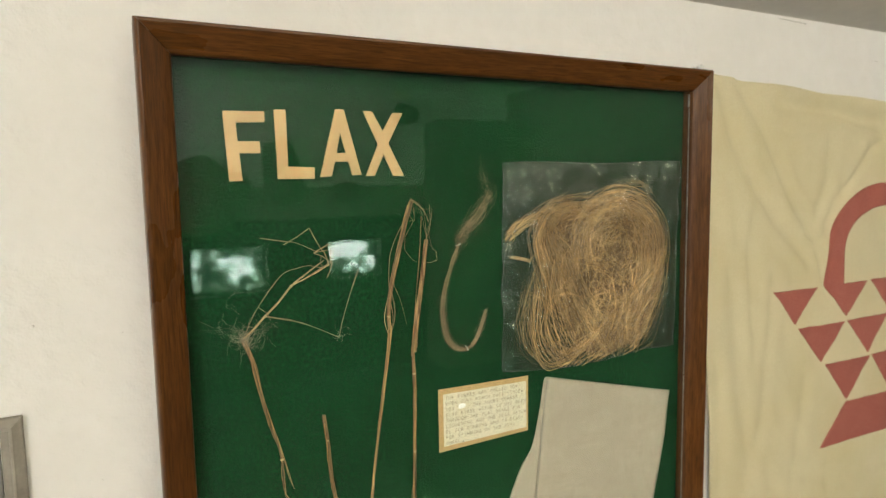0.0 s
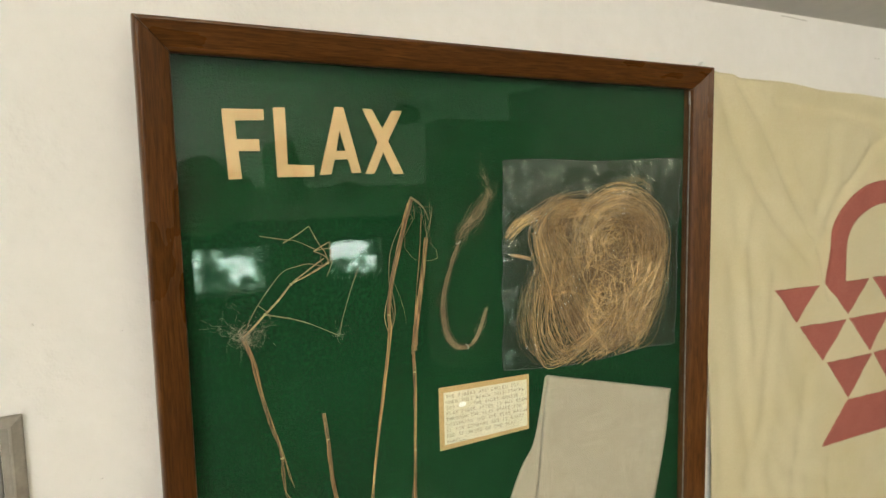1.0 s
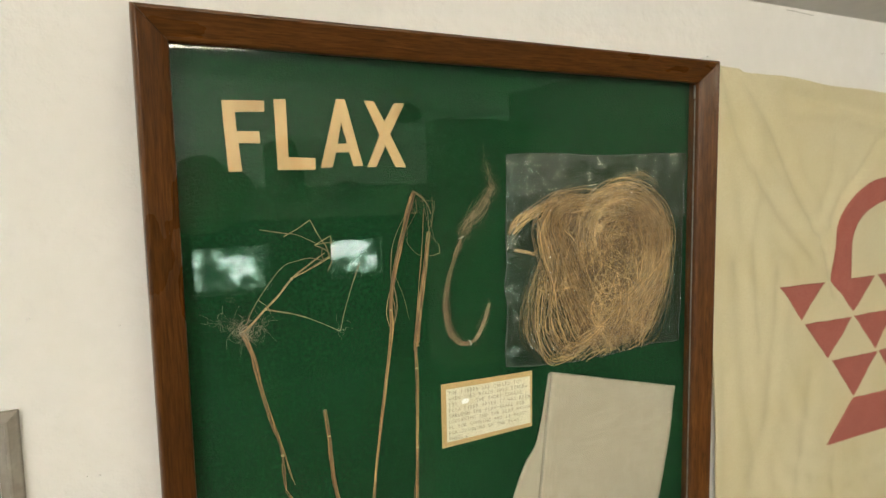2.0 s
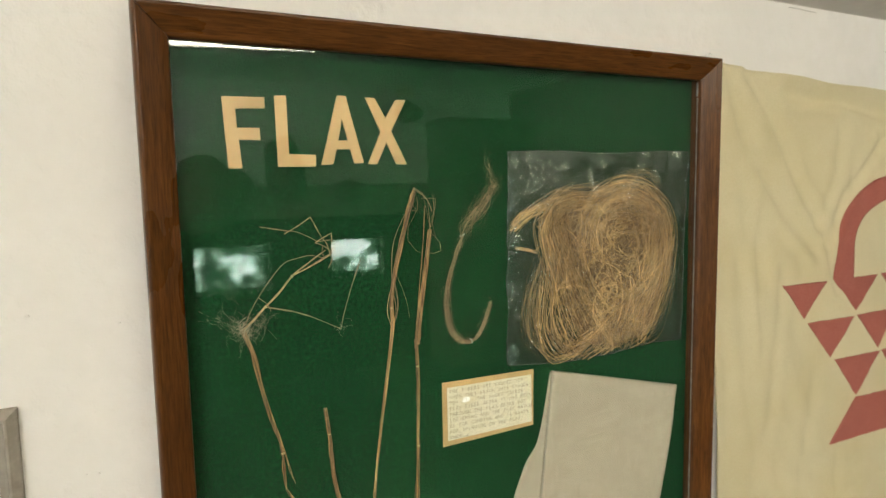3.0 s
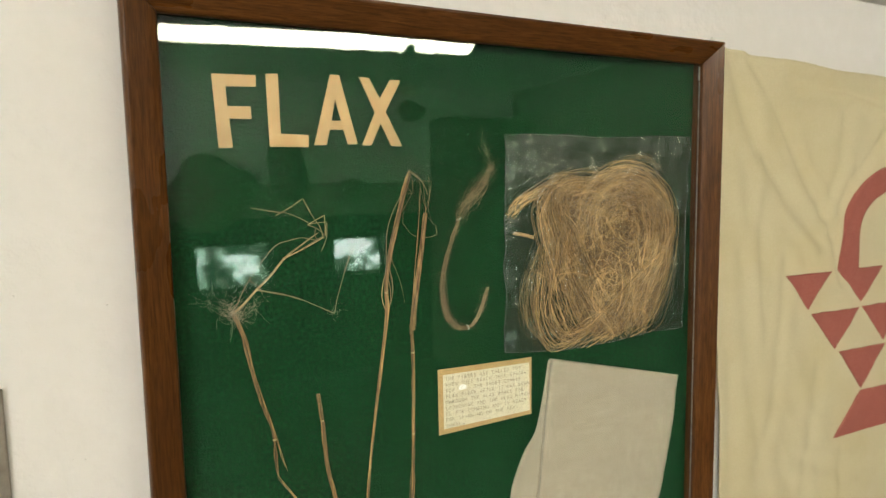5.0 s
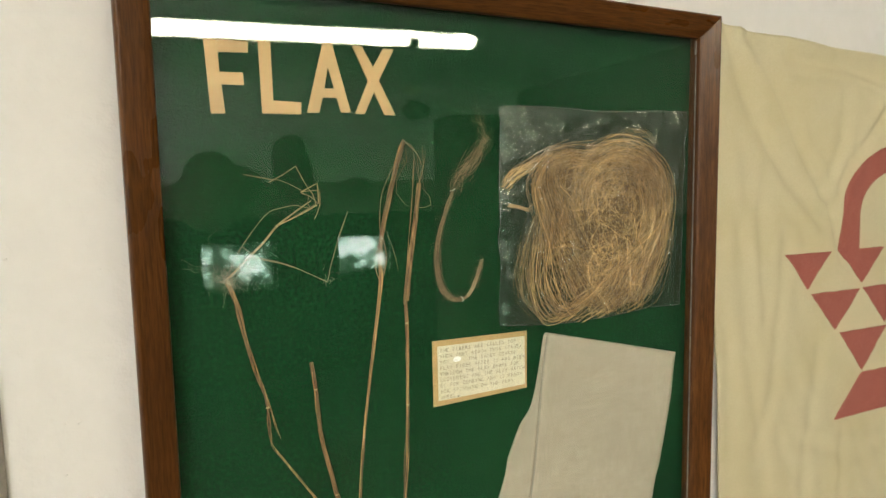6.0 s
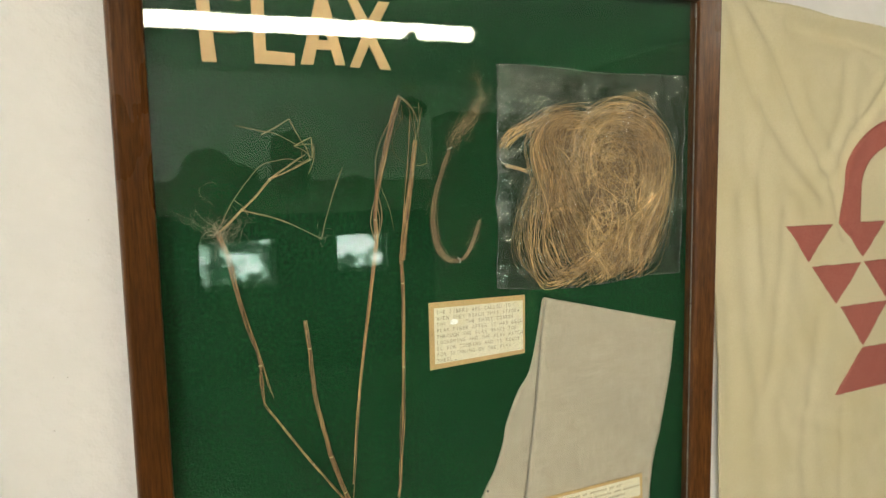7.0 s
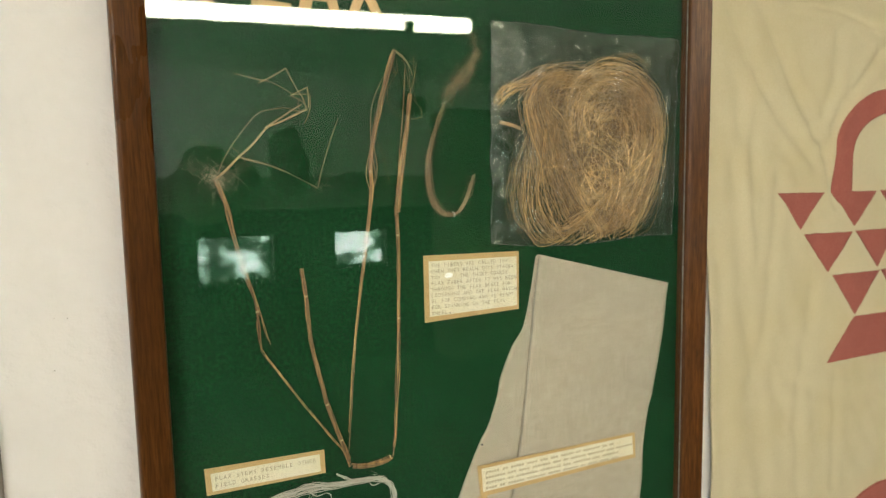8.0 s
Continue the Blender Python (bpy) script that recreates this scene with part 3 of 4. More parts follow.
stem(bm, [(167.8, -192), (166.8, -207)], 0.8, 0.8, lift=0.0012)
part("stem", bm, STRAW, stalk, "", True)
bm = bmesh.new()
stem(bm, [(156.8, -379.0), (152.6, -380.9), (143.4, -381.8), (135, -381.2), (127.5, -379.2)], 1.7, 1.9, knots=0.2)
stem(bm, [(154.5, -377.5), (148, -379.0), (137, -380.0)], 0.7, 0.5, lift=0.0016)
stem(bm, [(127.0, -380.0), (125.0, -374.0), (122.5, -367)], 1.1, 1.0)
part("fold", bm, STRAW, stalk, "", True)
bm = bmesh.new()
stem(bm, [(165.2, -102.5), (170.0, -104.6), (176.0, -110.5), (179.5, -118)], 0.9, 0.5)
stem(bm, [(166.6, -101.6), (164.5, -106), (165.5, -112)], 0.8, 0.5)
for pts in ([(171, -109), (176.0, -109.0), (182.0, -109.3), (181.3, -116), (178.0, -124.5)], [(172, -104), (175.5, -120), (178.5, -133), (184.4, -139.3)],
            [(184.4, -139.2), (185.2, -145.5), (180, -147.0), (174.5, -146.8)], [(179.5, -106), (180.0, -120), (174.5, -136)],
            [(164.5, -113), (167.5, -117), (160.8, -128), (160.5, -137), (166, -144), (169.5, -146)], [(168, -108), (168.5, -117), (164.2, -117.0)],
            [(175.5, -112), (177, -128), (173.6, -140)], [(181, -112), (178.8, -127), (181.5, -138)]):
    stem(bm, pts, 0.27, 0.22, lift=random.uniform(0.0004, 0.0022), wob=0.12, per=4, sharp=True)
part("seed_stalks", bm, STRAW_PALE, stalk, "tangle of thin pale stalks", True)

def node_ring(parent, x, z, r, ang, h):
    """A pale joint round a stalk; ang: the stalk's direction in degrees, h: mm in front of the board."""
    bm = bmesh.new()
    dx, dz = math.cos(radians(ang)) * 0.5, math.sin(radians(ang)) * 0.5
    tube(bm, [P(x - dx, z - dz, -h / 1000), P(x - dx * 0.4, z - dz * 0.4, -h / 1000), P(x + dx * 0.5, z + dz * 0.5, -h / 1000), P(x + dx, z + dz, -h / 1000)], lambda u: r * (0.7 if u in (0, 1) else 0.9) / 1000, 8)
    part("node", bm, PALE_NODE, parent.children[0], "pale joint", True)


for x, z, r, ang in ((147.5, -182, 1.5, 88), (132.6, -299, 0.95, 98), (165.4, -225, 1.5, 92), (164.6, -282, 1.2, 91), (155.5, -379, 1.7, 20)):
    node_ring(stalk, x, z, r, ang, 1.4)
for x, z, r, ang in ((101.2, -261, 1.35, 95), (112.4, -334, 1.5, 105), (121.0, -360, 1.5, 112)):
    node_ring(twig, x, z, r, ang, 1.8)
for x, z, r, ang in ((71.0, -268, 1.35, 100), (101, -337, 0.9, 125), (81.5, -155.2, 1.1, 45), (64.8, -172.8, 1.2, 42)):
    node_ring(plant, x, z, r, ang, 1.1)

tail = tagged(new("flax_tow_strand"), "hook-shaped strand of brown flax tow with frayed end", "fibre strand")
bm = bmesh.new()
core = [(202.6, -134.6), (197.6, -146.1), (192.7, -158.8), (189.4, -172.1), (188.5, -183.6), (189.5, -194.4), (193.0, -204.5), (199.2, -211.0), (205.4, -212.5), (212.1, -210.5), (217.6, -202.2), (221.3, -194.3), (223.8, -185.2)]
stem(bm, core, 1.0, 0.95, lift=0.0006, wob=1.2, per=6, split=12)
part("core", bm, TOW, tail, "", True)
bm = bmesh.new()
line = smooth_path(core, 5)
for _ in range(520):
    i = random.randrange(0, len(line) - 12)
    k = random.randrange(8, 30)
    o = random.gauss(0, 0.85)
    seg = line[i:i + k:4]
    if len(seg) < 3:
        continue
    hair(bm, [(x + o + random.gauss(0, 0.25), z + o * 0.5 + random.gauss(0, 0.3), 1.0 + 2.4 * random.random()) for x, z in seg], random.uniform(0.04, 0.10), 3)
for _ in range(190):
    x, z = line[random.randrange(len(line))]
    a, s = random.uniform(0, 6.283), random.uniform(2, 7)
    hair(bm, [(x, z, 1.5), (x + s * 0.5 * math.cos(a), z + s * 0.5 * math.sin(a), 1.5), (x + s * math.cos(a + 0.7), z + s * math.sin(a + 0.7), 1)], 0.04, 4)
part("loose_fibres", bm, TOW, tail)
bm = bmesh.new()
for _ in range(75):
    o, e = random.gauss(0, 1.0), random.gauss(0, 1.0)
    full = [(202.6 + o * 0.7, -134.4), (206.0 + o * 1.8, -128 + e), (210.5 + o * 2.5, -122.5 + 1.8 * e), (218.0 + o * 2.0, -114.5 + 1.6 * e), (223.6 + o * 1.7, -106 + 1.3 * e), (228.4 + o * 1.6, -99.5 + e * 1.6)]
    i = random.choice((0, 0, 0, 1, 2))
    full = full[i:i + random.choice((3, 4, 6))]
    if len(full) > 2:
        hair(bm, [(x + random.gauss(0, 2.9), z + random.gauss(0, 2.9), 0.8 + 3 * random.random()) for x, z in full], random.choice((0.035, 0.045, 0.06, 0.09)), 5)
tuft(bm, 228.5, -101, 40, 6, 0.04)
tuft(bm, 212, -121, 26, 8, 0.04)
tuft(bm, 222, -110, 22, 7, 0.04)
for _ in range(20):
    g = lambda s: random.gauss(0, s)
    wisp = [(227.5 + g(2.2), -99 + g(2), 1.5), (226.4 + g(3.2), -93 + g(2), 2), (224.6 + g(3.4), -86 + g(2.4), 1.5), (224.0 + g(3.2), -79 + g(2.6), 1.2), (222.6 + g(3.0), -70 + g(4), 1)]
    i = random.choice((0, 0, 1, 2))
    hair(bm, wisp[i:i + 3], 0.045, 6)
part("frayed_end", bm, TOW, tail, "frayed fuzzy fibre end")
for x, z, a in ((201.8, -135.4, 0.4), (207.6, -212.3, 1.9)):
    c, s = math.cos(a), math.sin(a)
    bm = bmesh.new()
    tube(bm, [P(x - 1.9 * c, z - 1.9 * s, -0.0012), P(x - 1.2 * c, z - 1.2 * s, -0.0034), P(x + 1.2 * c, z + 1.2 * s, -0.0034), P(x + 1.9 * c, z + 1.9 * s, -0.0012)], 0.0004, 6)
    part("thread_tie", bm, YARN, tail, "white thread tie")

# ---- the bag of fibre ----
bm = bmesh.new()


def strand(pts, jit=1.6, r=None, low=1.6, high=5.4):
    """One fibre through (x, z) mm; jit: how far it strays as a whole and along its way."""
    ph, h = random.random() * 90, random.uniform(low, high)
    dx, dz, sway = random.gauss(0, jit), random.gauss(0, jit), random.choice((1.5, 2.5, 4.0, 6.0)) * min(1.0, jit)
    out = []
    for k, (x, z) in enumerate(pts):
        n = Vector((ph, k * 0.62, 1))
        x, z = x + dx + sway * noise.noise(n), z + dz + sway * noise.noise(n + Vector((0, 0, 9)))
        floor_z = -240.5 + 0.035 * max(0, x - 300)
        out.append((max(240.5, min(x, 405.5)), max(floor_z + 2 * random.random(), z), h + 1.0 * noise.noise(n + Vector((0, 0, 5)))))
    hair(bm, out, r or random.choice((0.11, 0.14, 0.18, 0.22, 0.27)), 4)


def piece(pts, shortest):
    """A random stretch of a way."""
    n = random.randint(min(shortest, len(pts)), len(pts))
    i = random.randint(0, len(pts) - n)
    return pts[i:i + n]


def fall():
    """From the shoulder over the near side and down."""
    o, q = random.random(), random.random()
    return [(322 - 6 * o, -105 - 16 * o), (298 - 2 * o, -106 - 12 * o), (278 + 8 * o, -114 - 10 * o), (266 + 24 * o, -130 - 6 * o), (268 + 34 * o, -150), (275 + 36 * o, -172), (282 + 44 * o, -194),
            (289 + 54 * o, -214), (298 + 60 * o, -228 - 6 * q)]


def dome():
    """Round the top of the coil and down its far side."""
    R = math.sqrt(random.uniform(0.12, 1.0))
    cx, cz = 350 + random.gauss(0, 9 * (1.2 - R)), -144 + random.gauss(0, 12 * (1.15 - R))
    a, b = 50 * R, 43 * R
    pts = [(cx - a * math.cos(t), cz + b * math.sin(t)) for t in (-0.5, 0.0, 0.5, 1.0, 1.5, 2.0, 2.5, 3.0)]
    return pts + [(cx + a * 0.98, cz - 20), (cx + a * 0.9 - 3, cz - 44 * R - 6), (cx + a * 0.72 - 8, cz - 70 * R - 8), (374 - 40 * (1 - R), -226 - 9 * random.random())]


def hook():
    """The loose loop at the lower corner, turning up again."""
    o = random.random() ** 0.75
    return [(268 + 20 * o, -150 - 6 * o), (264 + 21 * o, -172), (260 + 22 * o, -198), (263 + 23 * o, -219 + 4 * o), (275 + 24 * o, -236 + 9 * o), (303 + 14 * o, -231.5 + 13 * o), (333 + 8 * o, -213 + 14 * o),
            (362 + 4 * o, -195 + 14 * o), (389, -176 + 12 * o), (399, -157 + 8 * o)]


def sheaf():
    """The straight sheaf that rises from the bottom to the far side."""
    o = random.random()
    q = random.gauss(0, 6)
    return [(290 + 82 * o, -236 + 7 * o * random.random()), (314 + 66 * o + q, -222 - 2 * o), (338 + 48 * o + 1.5 * q, -202), (362 + 32 * o + q, -181 + q), (386 + 14 * o, -160 + q)]


def curl():
    cx, cz, q = 340 + random.gauss(0, 24), -150 + random.gauss(0, 24), random.uniform(5, 22)
    t0, sp = random.uniform(0, 6.283), random.choice((-1, 1)) * random.uniform(1.5, 4.5)
    cx, cz = min(max(cx, 292), 380), min(max(cz, -205), -124)
    return [(cx + q * math.cos(t0 + sp * k / 6), cz + 0.9 * q * math.sin(t0 + sp * k / 6)) for k in range(7)]


def cross():
    x, z, a, s = random.uniform(288, 386), random.uniform(-214, -118), random.uniform(0, 3.1416), random.uniform(12, 42)
    dx, dz, b = s * math.cos(a) / 2, s * math.sin(a) / 2, random.gauss(0, 0.16)
    x, z = min(max(x, 282 + abs(dx)), 392 - abs(dx)), min(max(z, -226 + abs(dz)), -112 - abs(dz))
    return [(x - dx, z - dz), (x - dz * b, z + dx * b), (x + dx, z + dz)]


def inside(x, z):
    """Whether a place lies within the heap's outline."""
    top = np.interp(x, (262, 272, 286, 318, 330, 345, 364, 384, 398, 404), (-126, -112, -105, -106, -103, -98, -100, -111, -128, -150))
    low = np.interp(x, (262, 268, 280, 300, 340, 376, 390, 398, 404), (-160, -200, -236, -238, -236, -232, -205, -180, -150))
    return 262 < x < 404 and low < z < top


def wander():
    """A long fibre that takes its own way through the heap."""
    while True:
        x, z = random.uniform(266, 400), random.uniform(-232, -104)
        a, bend, pts = random.uniform(0, 6.283), random.gauss(0, 0.22), []
        for _ in range(random.randint(5, 10)):
            if not inside(x, z):
                break
            pts.append((x, z))
            a += bend + random.gauss(0, 0.16)
            x, z = x + 7.5 * math.cos(a), z + 7.5 * math.sin(a)
        if len(pts) > 3:
            return pts


def tip():
    """The bunched end that sticks out at the edge of the bag."""
    o = random.random()
    return [(242.5 + 2 * random.random(), -128 - 10 * o), (249 + 3 * o, -120 - 11 * o), (258 + 3 * o, -116 - 10 * o), (270 + 3 * o, -109.5 - 12 * o), (284, -104.5 - 14 * o), (304, -104 - 16 * o)]


for count, way, shortest, jit, low, high in ((150, fall, 3, 2.6, 1.8, 5.4), (170, dome, 4, 2.4, 1.6, 5.4), (30, hook, 5, 2.2, 1.6, 5.0), (95, sheaf, 3, 3.4, 1.6, 5.4), (110, curl, 5, 1.5, 2.0, 5.8), (520, wander, 4, 0.7, 1.8, 5.9),
                                             (110, cross, 3, 1.6, 2.4, 5.9), (38, tip, 3, 1.8, 1.6, 4.8)):
    for _ in range(count):
        strand(piece(way(), shortest), jit, None, low, high)
for _ in range(70):   # thick bright straws on top
    strand(piece(random.choice((fall, wander, wander, hook, sheaf, dome))(), 4)[:6], 1.5, random.uniform(0.20, 0.30), 4.6, 5.8)
for _ in range(22):   # a flat strip under the bunched end
    o = random.uniform(-1, 1)
    strand([(246, -147.5 + o), (255, -149.2 + o), (263, -151.5 + o)], 0.3, 0.2, 2.0, 3.5)
for _ in range(16):   # stray fibres above the coil
    o = random.uniform(0, 6)
    strand([(337 + 3 * o, -99), (352 + 2 * o, -94.5 - o * 0.3), (371 + o, -90.5 - o), (386, -99 - o * 2), (396, -112 - o * 2)][:random.choice((3, 4, 5))], 0.8, 0.08)
for _ in range(42):   # fine loose fibres at the lower corner
    o = random.random()
    strand(piece([(264 + 8 * o, -160), (256 + 10 * o, -178), (251 + 13 * o, -196), (254 + 13 * o, -216), (266 + 12 * o, -232)], 3), 2.2, 0.06)
bundle = tagged(new("flax_fibre_bundle"), "tangled golden flax fibres packed inside the clear bag", "fibre bundle")
tagged(part("fibres", bm, FIBER, bundle), kind="stuff")
# sheet of fibre colour darkened to give the shade deep between the strands
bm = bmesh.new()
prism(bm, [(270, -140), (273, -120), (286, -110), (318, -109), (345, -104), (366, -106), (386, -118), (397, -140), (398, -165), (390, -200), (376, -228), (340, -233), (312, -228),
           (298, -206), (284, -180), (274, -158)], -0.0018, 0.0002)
part("matted_core", bm, FIBER_SHADE, bundle, "dense fibre layer, coloured dark for the shade between strands")

bag = tagged(new("plastic_bag"), "clear embossed plastic bag with wrinkled edges holding fibre", "bag")


def bag_point(u, v):
    """u across from the left seam, v down from the mouth; mm."""
    top = (239.6 + 178.6 * u, -77.4 + 0.9 * u + 0.9 * math.sin(u * 9))
    bot = (238.6 + 176.6 * u, -234.7 - 1.6 * u - 5.0 * math.sin(min(1, u * 1.25) * math.pi) * (1 - 0.3 * u))
    x, z = top[0] + (bot[0] - top[0]) * v + 0.7 * noise.noise(Vector((v * 9, u * 2, 5))), top[1] + (bot[1] - top[1]) * v
    edge = min(u * 177 / 46, (1 - u) * 177 / 16)
    low = min(1.0, (1 - v) * 157 / 10)
    fill = min(1.0, edge) * low * min(1, v * 157 / 36)
    h = 1.0 + 4.6 * (fill * fill * (3 - 2 * fill))
    crease = 1.6 * math.exp(-((u - 0.05) / 0.03) ** 2) + 1.5 * math.exp(-((u - 0.945) / 0.025) ** 2) + 1.1 * math.exp(-((v - 0.06) / 0.05) ** 2)
    h += crease * (0.9 + 1.1 * noise.noise(Vector((u * 9, v * 14, 2)))) + 0.8 * noise.noise(Vector((u * 7 + v * 3, v * 5 - u * 2, 0)))
    pucker = max(math.exp(-(v / 0.26) ** 2), math.exp(-(u / 0.15) ** 2), math.exp(-((1 - u) / 0.10) ** 2), math.exp(-((1 - v) / 0.08) ** 2))
    h += noise.noise(Vector((u * 19, v * 9, 8))) * (0.15 + 1.15 * pucker) + 0.22 * pucker * noise.noise(Vector((u * 42 + v * 9, v * 26, 3)))
    h += 2.2 * pucker * (noise.noise(Vector((u * 8 + 4, v * 6, 21))) + 0.4)
    hem = math.exp(-((u - 0.975) / 0.018) ** 2) * min(1, max(0, (0.42 - v) * 9) + max(0, (v - 0.85) * 9)) + math.exp(-((u - 0.03) / 0.022) ** 2) * 0.55 * (0.5 + 0.5 * math.sin(v * 5))
    h += hem * (1.0 + 1.3 * noise.noise(Vector((u * 26, v * 46, 33))) + 0.6 * noise.noise(Vector((u * 50, v * 90, 35))))
    h += 1.4 * math.exp(-((u - 0.17) / 0.09) ** 2 - ((v - 0.17) / 0.07) ** 2)
    slack = 0.85 * math.exp(-((u - 0.10) / 0.13) ** 2 - ((v - 0.15) / 0.16) ** 2)
    h += slack * (0.8 + 19.5 * u + 11.8 * v + 0.5 * noise.noise(Vector((u * 9, v * 7, 12))) - h)
    return P(x, z, -min(7.6, max(h, 0.4)) / 1000)


def sheet(bm, f, nu, nv):
    g = [[bm.verts.new(f(i / nu, j / nv)) for i in range(nu + 1)] for j in range(nv + 1)]
    for j in range(nv):
        for i in range(nu):
            bm.faces.new((g[j][i], g[j + 1][i], g[j + 1][i + 1], g[j][i + 1]))
    return g


bm = bmesh.new()
sheet(bm, bag_point, 170, 150)
me = bpy.data.meshes.new("film")
bm.to_mesh(me)
bm.free()
for p in me.polygons:
    p.use_smooth = True
me.materials.append(BAG_FILM)
film = new("film", me)
film.parent = bag
tagged(film, "clear wrinkled plastic film")
film.visible_shadow = False
bm = bmesh.new()
for us, vs in (((0, 0), (0, 1)), ((1, 1), (0, 1)), ((0, 1), (1, 1)), ((0, 1), (0, 0))):
    tube(bm, [bag_point(us[0] + (us[1] - us[0]) * k / 40, vs[0] + (vs[1] - vs[0]) * k / 40) for k in range(41)], lambda u: 0.00026 + 0.00022 * noise.noise(Vector((u * 60, us[0], vs[0]))), 5)
part("seam", bm, BAG_SEAM, film, "shiny welded seam", True)

# ---- typed cards ----
GLYPHS = {}


def glyph(ch):
    if ch not in GLYPHS:
        cu = bpy.data.curves.new("glyph", "FONT")
        cu.body, cu.size, cu.resolution_u = ch, 1.0, 3
        ob = new("glyph", cu)
        me = bpy.data.meshes.new_from_object(ob.evaluated_get(bpy.context.evaluated_depsgraph_get()))
        vs = [(v.co.x, v.co.y) for v in me.vertices]
        GLYPHS[ch] = (vs, [tuple(p.vertices) for p in me.polygons])
        bpy.data.objects.remove(ob)
        bpy.data.meshes.remove(me)
        bpy.data.curves.remove(cu)
    return GLYPHS[ch]


def typed(bm, text, x, z, y, slope=0.0, pitch=2.54, cap=2.7):
    """A typewritten line, one width for every letter; x, z: left end of the base line in mm."""
    for i, ch in enumerate(text):
        if ch == " ":
            continue
        vs, fs = glyph(ch)
        x0, x1 = min(v[0] for v in vs), max(v[0] for v in vs)
        k = cap / 0.70
        w = (x1 - x0) * k
        sx = k * min(1.0, 1.95 / w) if w > 0 else k
        ox = x + pitch * i + (pitch - (x1 - x0) * sx) / 2
        jz = random.uniform(-0.12, 0.12)
        made = [bm.verts.new(P(ox + (a - x0) * sx, z + slope * pitch * i + b * k + jz, y)) for a, b in vs]
        for f in fs:
            bm.faces.new([made[q] for q in f])


def card(name, mount, paper, label, y):
    c = tagged(new(name), label, "label card")
    bm = bmesh.new()
    prism(bm, mount, y - 0.0005, y)
    part("mount", bm, TAN_CARD, c, "tan card mount")
    bm = bmesh.new()
    prism(bm, paper, y - 0.0008, y - 0.0004)
    return part("paper", bm, PAPER, c, "cream paper slip")


c1 = card("label_card", [(184.4, -240.4), (262.4, -241.8), (262.1, -285.6), (184.5, -287.8)], [(188.2, -244.6), (260.2, -245.6), (260.4, -282.6), (188.4, -283.9)],
          "cream typed label on a tan card mount", 0.0001)
TEXT = ("THE FIBERS ARE CALLED TOW", "WHEN THEY REACH THIS STAGE.", "TOW      THE SHORT COARSE", "FLAX FIBER AFTER IT HAS BEEN", "THROUGH THE FLAX BRAKE FOR", "LOOSENING AND THE FLAX HATCH",
        "EL FOR COMBING AND IS READY", "FOR SPINNING ON THE FLAX", "WHEEL.")
bm = bmesh.new()
for i, s in enumerate(TEXT):
    typed(bm, s, 189.6, -249.1 - 4.233 * i, -0.00084, -0.006, 2.52)
part("typing", bm, INK, c1, "faded typewritten lines")
bm = bmesh.new()
prism(bm, [(203.5 + 3.1 * math.cos(k * 0.524) + random.uniform(-0.4, 0.4), -255.6 + 1.9 * math.sin(k * 0.524) + random.uniform(-0.3, 0.3)) for k in range(12)], -0.00096, -0.0006)
part("correction_spot", bm, WHITEOUT, c1, "white correction spot")
for x, z in ((256.3, -252.8), (204.2, -282.6)):
    bm = bmesh.new()
    prism(bm, [(x + 0.55 * math.cos(k * 0.785), z + 0.55 * math.sin(k * 0.785)) for k in range(8)], -0.00092, -0.0006)
    part("full_stop", bm, DARK_METAL, c1, "heavy black full stop")

c2 = card("label_card", [(35.1, -362.1), (109.6, -364.8), (110.1, -380.9), (35.8, -379.3)], [(38.5, -365.7), (106.4, -367.2), (106.7, -379.0), (39.2, -377.1)],
          "narrow cream typed label on a tan card mount", 0.0001)
bm = bmesh.new()
typed(bm, "FLAX STEMS RESEMBLE OTHER", 40.6, -370.6, -0.00084, -0.022)
typed(bm, "FIELD GRASSES.", 40.7, -375.0, -0.00084, -0.022)
part("typing", bm, INK, c2, "faded typewritten lines")

c3 = card("label_card", [(223.0, -399.9), (375.0, -402.7), (376.0, -424.9), (225.6, -424.3)], [(226.4, -402.4), (371.9, -405.1), (373.2, -421.4), (227.6, -420.6)],
          "long cream label with faint typing, lying on linen", -0.0030)
bm = bmesh.new()
for i in range(4):
    x, z = 230.0, -406.0 - 4.1 * i
    while x < 352 + 8 * random.random():
        w = 2.45 * random.randint(2, 8)
        for k in range(int(w / 2.45)):
            xx = x + 2.45 * k
            zz = z - 0.016 * (xx - 230)
            prism(bm, [(xx, zz - 0.9), (xx + 1.7, zz - 0.92), (xx + 1.7, zz + 0.88), (xx, zz + 0.9)], -0.00385, -0.0034)
        x += w + 2.45
part("typing", bm, FAINT_INK, c3, "faint unreadable typing")
bm = bmesh.new()
prism(bm, [(222.6, -424.2), (231, -423.9), (231.4, -430.5), (223.2, -431)], -0.00352, -0.0030)
part("tape_corner", bm, TAN_CARD, c3.parent, "yellowed tape corner")

# ---- folded linen ----
linen = tagged(new("linen_cloth"), "folded piece of natural grey linen pinned to the felt", "cloth")


def along(pts, v):
    line = smooth_path(pts, 8)
    f = v * (len(line) - 1)
    i = min(int(f), len(line) - 2)
    return line[i] + (line[i + 1] - line[i]) * (f - i)


